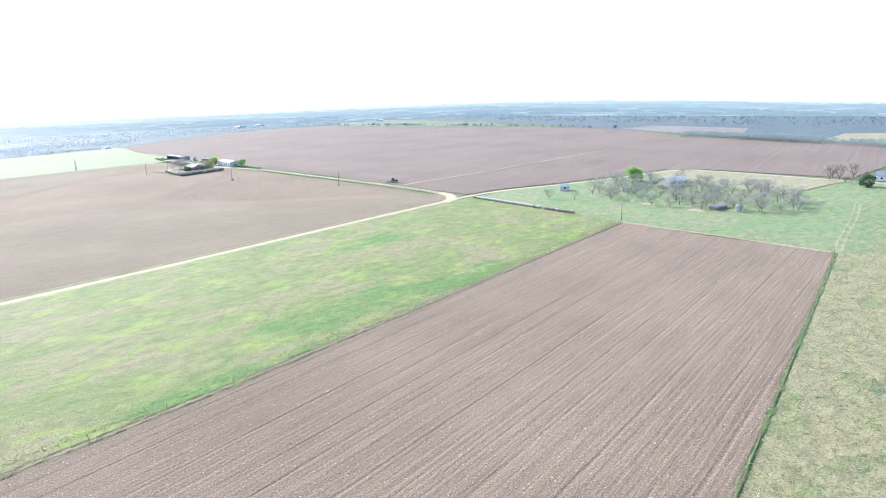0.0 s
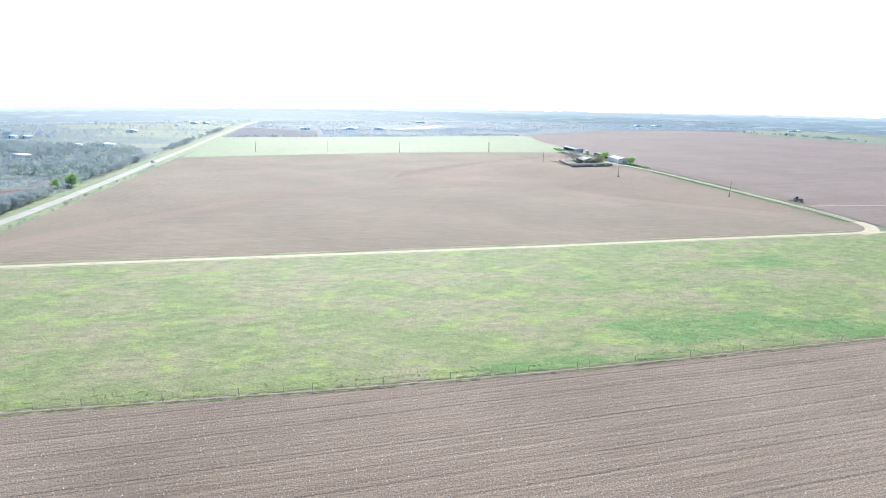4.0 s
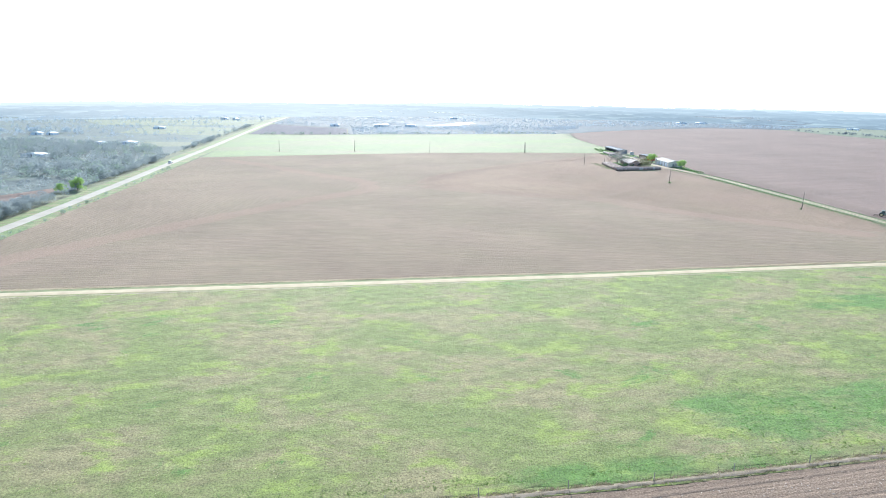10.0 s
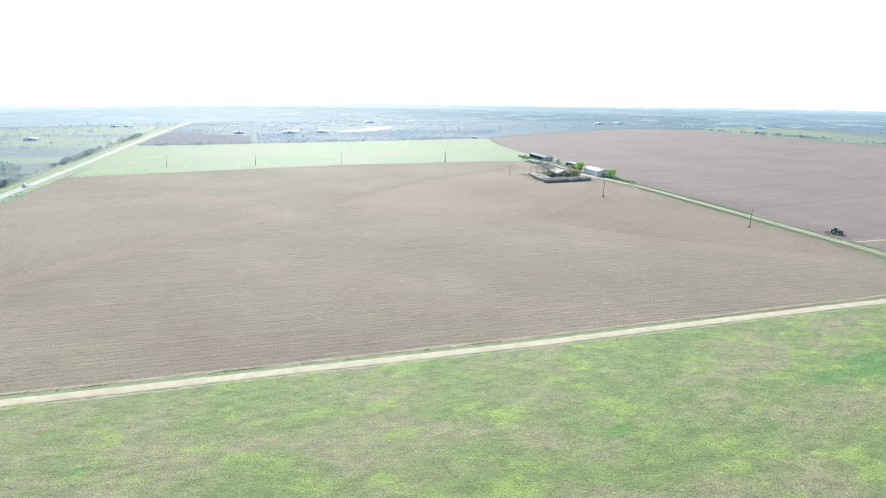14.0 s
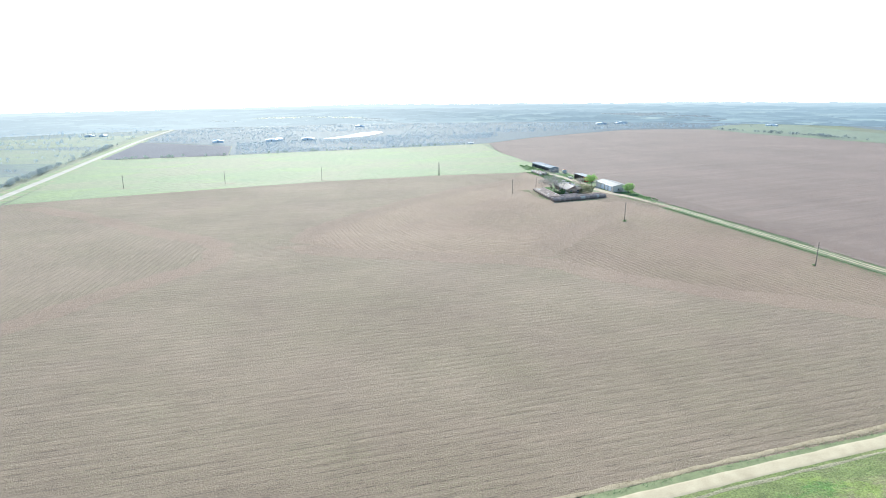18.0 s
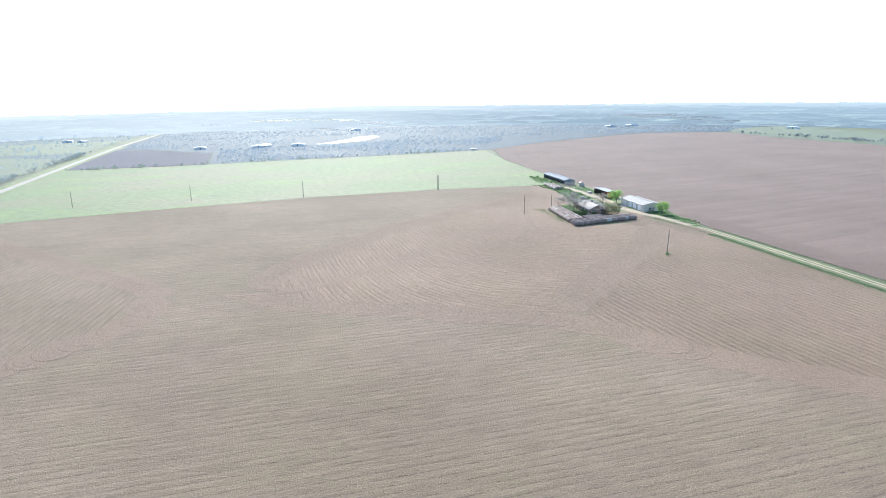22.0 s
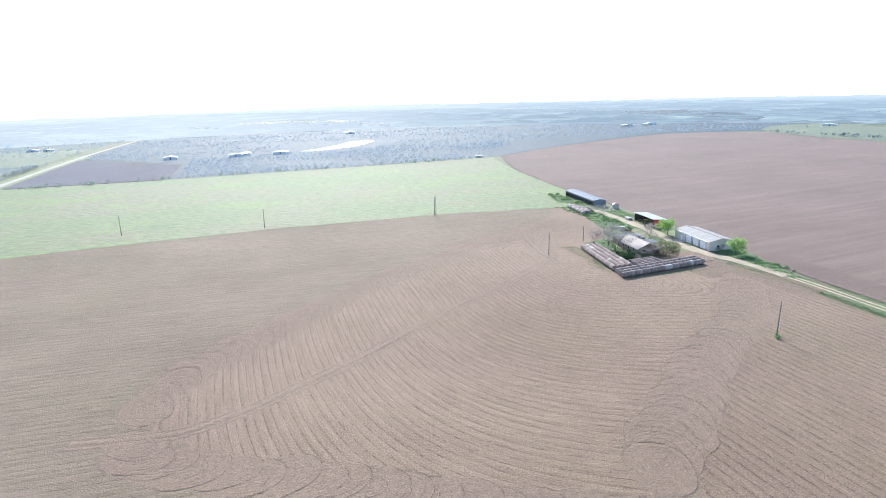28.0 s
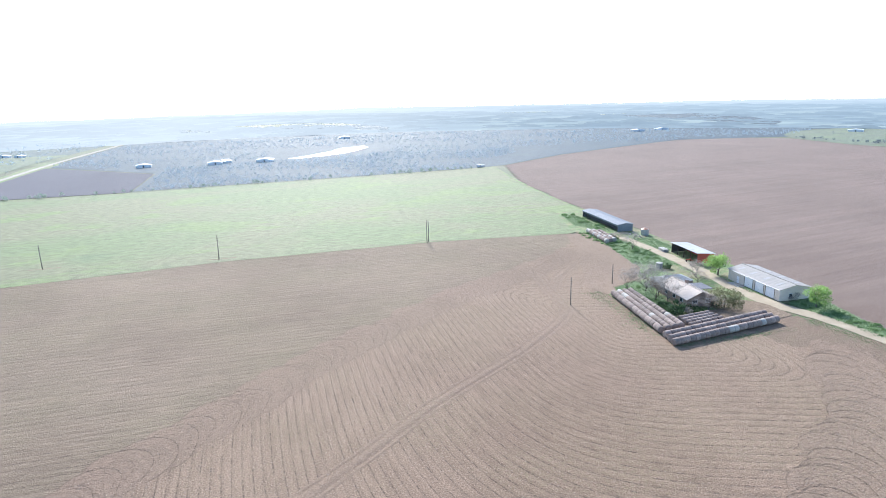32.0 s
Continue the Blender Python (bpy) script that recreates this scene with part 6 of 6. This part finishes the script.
woods("north_edge_bushes", scatter([(-112, 530), (-5, 533), (131, 540), (232, 546), (232, 552), (131, 546), (-5, 538), (-112, 539)], 60, 1.5, 3.5, 6), 90, 0.1, 0.05, WOODS_GREEN, "row of small bushes at the crop's end")
around_pond = [(140, 755, 62), (120, 715, 40), (170, 785, 40)]
woods("valley_woods", scatter([(-110, 735), (0, 640), (30, 700), (300, 690), (640, 680), (760, 760), (640, 850), (330, 1000), (-100, 1020)], 3600, 1.2, 2.8, 7, keep_off + around_pond), 24, 0.15, 0.05, WOODS_FAR, "far woods filling the valley, tinted grey-blue for haze")
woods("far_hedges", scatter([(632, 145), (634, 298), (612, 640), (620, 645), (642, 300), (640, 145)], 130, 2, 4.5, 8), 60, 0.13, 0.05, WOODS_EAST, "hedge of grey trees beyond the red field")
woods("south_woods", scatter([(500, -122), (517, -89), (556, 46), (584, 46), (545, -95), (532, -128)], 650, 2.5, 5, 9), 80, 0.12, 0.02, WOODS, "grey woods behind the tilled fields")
woods("east_valley_woods", scatter([(660, 660), (900, 760), (830, 560), (730, 330), (700, 100), (700, -150), (900, -300), (960, 100), (950, 600), (880, 750)], 800, 2.0, 4.0, 10, keep_off), 36, 0.14, 0.05, WOODS_EAST, "far woods and hedges, tinted grey-blue for haze")
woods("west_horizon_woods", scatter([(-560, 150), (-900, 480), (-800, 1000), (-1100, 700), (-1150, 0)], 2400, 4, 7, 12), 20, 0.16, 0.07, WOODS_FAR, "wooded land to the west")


brush = [(238, -48), (237, -66), (236, -84), (241, -113), (252, -131), (286, -128), (301, -102), (308, -64), (292, -30), (262, -38)]
woods("grove_brush", scatter(brush, 190, 1.0, 2.4, 15, [(292, -66, 8), (294.5, -45.5, 5)]), 75, 0.17, 0.013, TWIG, "low grey brush under the orchard trees")
BLADE_HEDGE = leafy("hedge_weed_blades", (0.09, 0.18, 0.06), (0.18, 0.28, 0.11))


def tufts(name, spots, per, tall, material, label):
    """Grass tufts: a few bent blades at each spot."""
    rng = np.random.default_rng(len(spots) + per)
    s = np.asarray(spots, float)
    n = len(s) * per
    x, y = np.repeat(s, per, 0).T
    x, y = x + rng.normal(0, 0.16, n), y + rng.normal(0, 0.16, n)
    th = rng.uniform(0, math.tau, n)
    h = tall * rng.uniform(0.5, 1.3, n)
    w = 0.06 + 0.05 * rng.uniform(0, 1, n)
    z = land(x, y) + 0.03
    lean = rng.uniform(0.6, 1.5, n)
    cx, cy = np.cos(th), np.sin(th)
    a = np.stack([x - cy * w, y + cx * w, z], 1)
    b = np.stack([x + cy * w, y - cx * w, z], 1)
    c = np.stack([x + cx * h * lean, y + cy * h * lean, z + h], 1)
    co = np.stack([a, b, c], 1).reshape(-1, 3)
    return mesh_of(name, co, np.arange(3 * n).reshape(-1, 3), material, label, "grass", False, "stuff")


rg = np.random.default_rng(3)
pts = np.stack([rg.uniform(-135, 208, 52000), rg.uniform(-93, -6, 52000)], 1)
lush = np.minimum(((pts[:, 0] - 68) / 15) ** 2 + ((pts[:, 1] + 80) / 9) ** 2, ((pts[:, 0] - 98) / 22) ** 2 + ((pts[:, 1] + 81) / 8) ** 2) < 0.8 + rg.normal(0, 0.3, len(pts))
tufts("pasture_tufts", pts[~lush][::16], 4, 0.1, BLADE, "green grass tufts in the pasture")
tufts("pasture_dry_tufts", pts[~lush][1::16], 4, 0.1, BLADE_DRY, "dry tan grass tufts in the pasture")
tufts("pasture_lush_tufts", pts[lush][::3], 5, 0.11, BLADE_DEEP, "lush deep green grass tufts")
fl = np.array(fence_line)
fx = rg.uniform(-130, 202, 9000)
fy = np.interp(fx, fl[:, 0], fl[:, 1])
tufts("fence_dry_tufts", np.stack([fx, fy - 0.25 + rg.normal(0, 0.3, 9000) + 0.25 * np.sin(fx * 1.7)], 1)[:9000], 4, 0.14, BLADE_DRY, "tall dead grass under the fence")
tufts("fence_green_tufts", np.stack([fx, fy + 1.2 + rg.gamma(2, 0.6, 9000)], 1)[:2500], 4, 0.12, BLADE, "tall green grass along the fence")
ex = rg.uniform(40, 198, 7000)
tufts("hedge_tufts", np.stack([ex, np.interp(ex, [40, 66, 126, 198], [-176.5, -173.2, -165.4, -156.1]) + rg.normal(0, 0.15, 7000)], 1)[:2800], 4, 0.16, BLADE_HEDGE, "tall green weeds along the dry pasture")
dx = np.stack([rg.uniform(40, 330, 26000), rg.uniform(-235, -150, 26000)], 1)
dx = dx[inside([(40, -180), (66, -174.5), (126, -167), (198, -158), (292, -143.5), (330, -150), (330, -235), (40, -235)])(dx[:, 0], dx[:, 1])]
tufts("dry_pasture_tufts", dx[: len(dx) // 2], 4, 0.14, BLADE_DRY, "dry grass tufts in the tan pasture")
tufts("dry_pasture_green_tufts", dx[int(len(dx) * 0.85):], 6, 0.15, BLADE, "green grass tufts in the tan pasture")
rx = rg.uniform(-140, 200, 9000)
tufts("road_bank_tufts", np.stack([rx, 1.2 + np.interp(rx, [60, 160], [0.1, 2.3]) + rg.normal(0, 0.22, 9000)], 1)[:600], 4, 0.2, BLADE_YARD, "green weeds on the road bank")
tufts("road_bank_dry_tufts", np.stack([rx, 2.3 + np.interp(rx, [60, 160], [0.1, 2.3]) + rg.normal(0, 0.3, 9000)], 1)[:4000], 5, 0.17, BLADE_DRY, "dead grass on the road bank")
dy = rg.uniform(20, 225, 8000)
dxl = np.interp(dy, [20, 45, 90, 140, 185, 225], [214.5, 217.5, 219, 220, 220.5, 217])
side = np.where(rg.uniform(0, 1, 8000) < 0.5, -3.0, 3.0) + rg.normal(0, 0.8, 8000)
tufts("drive_tufts", np.stack([dxl + side, dy], 1)[:3000], 4, 0.22, BLADE_YARD, "green grass along the farm drive")
tufts("drive_field_weeds", np.stack([dxl - 3.2 - rg.gamma(1.3, 1.8, 8000), dy], 1), 4, 0.13, BLADE_YARD, "thin green weeds at the field side of the drive")
lw = np.stack([rg.uniform(178, 229, 90000), rg.uniform(203, 372, 90000)], 1)
lush_in = np.zeros(len(lw), bool)
for poly in LUSH:
    lush_in |= inside(poly)(lw[:, 0], lw[:, 1])
tufts("yard_weed_tufts", lw[lush_in][:9000], 5, 0.4, BLADE_YARD, "lush green weeds and grass in the farm yard")
bw = np.concatenate([np.stack([rg.normal(171.6, 1.2, 900) + np.linspace(0, 3.4, 900), rg.uniform(227, 262, 900)], 1), np.stack([rg.uniform(172, 206, 500), rg.normal(220.8, 0.7, 500)], 1), np.stack([rg.uniform(216, 229, 700), rg.uniform(233.5, 237, 700)], 1)])
tufts("bale_fringe_tufts", bw, 4, 0.15, BLADE_YARD, "thin green weeds along the bale rows and barn")
# pale straw bits and clods on the tilled fields
def bits(name, spots, size, material, label):
    rng = np.random.default_rng(len(spots))
    n = len(spots)
    x, y = np.asarray(spots).T
    th = rng.uniform(0, math.tau, n)
    ln, wd = size * rng.uniform(0.5, 1.6, n), size * rng.uniform(0.2, 0.5, n)
    z = land(x, y) + 0.1 + rng.uniform(0.02, 0.12, n)
    cx, cy = np.cos(th), np.sin(th)
    corner = lambda u, v, dz: np.stack([x + cx * ln * u - cy * wd * v, y + cy * ln * u + cx * wd * v, z + dz], 1)
    co = np.stack([corner(-1, -1, 0), corner(1, -1, 0.02), corner(1, 1, 0.06), corner(-1, 1, 0.05)], 1).reshape(-1, 3)
    return mesh_of(name, co, np.arange(4 * n).reshape(-1, 4), material, label, "straw", False, "stuff")


STRAW = plain("pale_straw", (0.42, 0.37, 0.31), (0.62, 0.56, 0.48), 2, 9, 0.9, 0.2, 0.01, local=False)
nb = np.stack([rg.uniform(-130, 198, 30000), rg.uniform(-200, -95, 30000)], 1)
bits("straw_bits", nb[inside([(-130, -205), (192, -160), (198, -92), (44, -97), (-130, -96)])(nb[:, 0], nb[:, 1])][:12000], 0.095, STRAW, "pale straw bits strewn over the tilled soil")

CLOD = plain("dry_soil_clods", (0.26, 0.195, 0.14), (0.38, 0.3, 0.225), 2, 9, 0.95, 0.3, 0.02, local=False)
kb = np.stack([rg.uniform(20, 205, 60000), rg.uniform(110, 330, 60000)], 1)
bits("field_clods", kb[inside(kite)(kb[:, 0], kb[:, 1]) | inside(east_poly)(kb[:, 0], kb[:, 1])][:26000], 0.11, CLOD, "pale dry clods and straw on the curved rows")

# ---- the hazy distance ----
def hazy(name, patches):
    """Far land with bright haze painted into its glow: its patches fade with distance, and it is paler towards the sun.
    """
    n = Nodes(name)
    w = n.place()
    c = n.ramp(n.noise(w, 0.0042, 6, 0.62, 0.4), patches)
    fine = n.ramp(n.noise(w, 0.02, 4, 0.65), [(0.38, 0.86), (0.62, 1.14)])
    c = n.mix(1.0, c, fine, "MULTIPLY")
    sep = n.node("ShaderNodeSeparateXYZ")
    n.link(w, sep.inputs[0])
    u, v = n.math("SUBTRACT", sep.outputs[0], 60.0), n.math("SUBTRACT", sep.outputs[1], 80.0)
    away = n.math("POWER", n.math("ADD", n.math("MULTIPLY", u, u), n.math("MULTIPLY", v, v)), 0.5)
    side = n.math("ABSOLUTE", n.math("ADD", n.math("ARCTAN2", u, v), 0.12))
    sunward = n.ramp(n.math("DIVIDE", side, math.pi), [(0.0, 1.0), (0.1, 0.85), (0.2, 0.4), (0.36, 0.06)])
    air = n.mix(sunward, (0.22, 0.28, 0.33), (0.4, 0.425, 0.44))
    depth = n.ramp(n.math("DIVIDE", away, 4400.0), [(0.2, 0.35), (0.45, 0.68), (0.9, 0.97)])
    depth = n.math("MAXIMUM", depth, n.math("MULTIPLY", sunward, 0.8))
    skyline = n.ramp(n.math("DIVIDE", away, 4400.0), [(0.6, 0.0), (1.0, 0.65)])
    # Haze and sunward brightness are painted into the emission colour.
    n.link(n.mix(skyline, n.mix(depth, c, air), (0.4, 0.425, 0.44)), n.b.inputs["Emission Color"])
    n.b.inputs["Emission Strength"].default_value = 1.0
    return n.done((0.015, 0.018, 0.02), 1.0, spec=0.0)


FAR_GROUND = hazy("far_ground_painted_haze", [(0.4, (0.1, 0.14, 0.175)), (0.5, (0.13, 0.17, 0.195)), (0.58, (0.2, 0.245, 0.24)), (0.66, (0.25, 0.28, 0.27))])
FAR_TREES = hazy("far_trees_painted_haze", [(0.4, (0.075, 0.108, 0.142)), (0.6, (0.1, 0.136, 0.165))])


def far_swell(x, y, r, a):
    return (3.2 * math.sin(a * 9 + r / 310) + 2.2 * math.sin(a * 23 + r / 170) + 1.2 * math.sin(a * 57 + r / 90)) * min(1.0, (r - 930) / 900)


FAR_FROM = 950
rings, r = [], FAR_FROM
while r < 4450:
    rings.append(r)
    r *= 1.085
n = 360
co, quads = [], []
for k in range(n + 1):
    a = math.tau * k / n
    for j, r in enumerate(rings):
        x, y = 60 + r * math.sin(a), 80 + r * math.cos(a)
        lift = -3.0 if j == 0 else 1.2 + far_swell(x, y, r, a) + 8.0 * max(0.0, (r - 2600) / 1850)
        co.append((x, y, float(land(x, y)) + lift))
for k in range(n):
    for j in range(len(rings) - 1):
        i = k * len(rings) + j
        quads.append((i, i + len(rings), i + len(rings) + 1, i + 1))
mesh_of("backdrop", np.array(co), np.array(quads), FAR_GROUND, "far farmland to the horizon with haze painted into its glow", "hills")
rnd = random.Random(77)
co, quads = [], []
for r in rings[1:-1]:
    for belt in range(2):
        rb2 = r * (1 + 0.04 * belt)
        steps = 900
        ph = [rnd.uniform(0, 6.28) for k in range(4)]
        start = len(co)
        for k in range(steps + 1):
            a = math.tau * k / steps
            rr2 = rb2 * (1 + 0.018 * math.sin(a * 7 + ph[0]) + 0.009 * math.sin(a * 31 + ph[1]))
            x, y = 60 + rr2 * math.sin(a), 80 + rr2 * math.cos(a)
            grow = math.sin(a * 13 + ph[2]) + math.sin(a * 41 + ph[3]) + 0.6 * math.sin(a * 113 + ph[0])
            h = max(0.0, 2.2 + 1.8 * grow) * rnd.uniform(0.55, 1.25) * (0.8 + r / 5200)
            z = float(land(x, y)) + far_swell(x, y, rr2, a) + 1.0 + 8.0 * max(0.0, (rr2 - 2600) / 1850)
            co += [(x, y, z - 2.0), (x, y, z + min(h, 9.0) - 0.6)]
        quads += [(start + 2 * k, start + 2 * k + 2, start + 2 * k + 3, start + 2 * k + 1) for k in range(steps)]
mesh_of("far_tree_belts", np.array(co), np.array(quads), FAR_TREES, "belts of far trees with haze painted into their glow", "woods", False, "stuff")
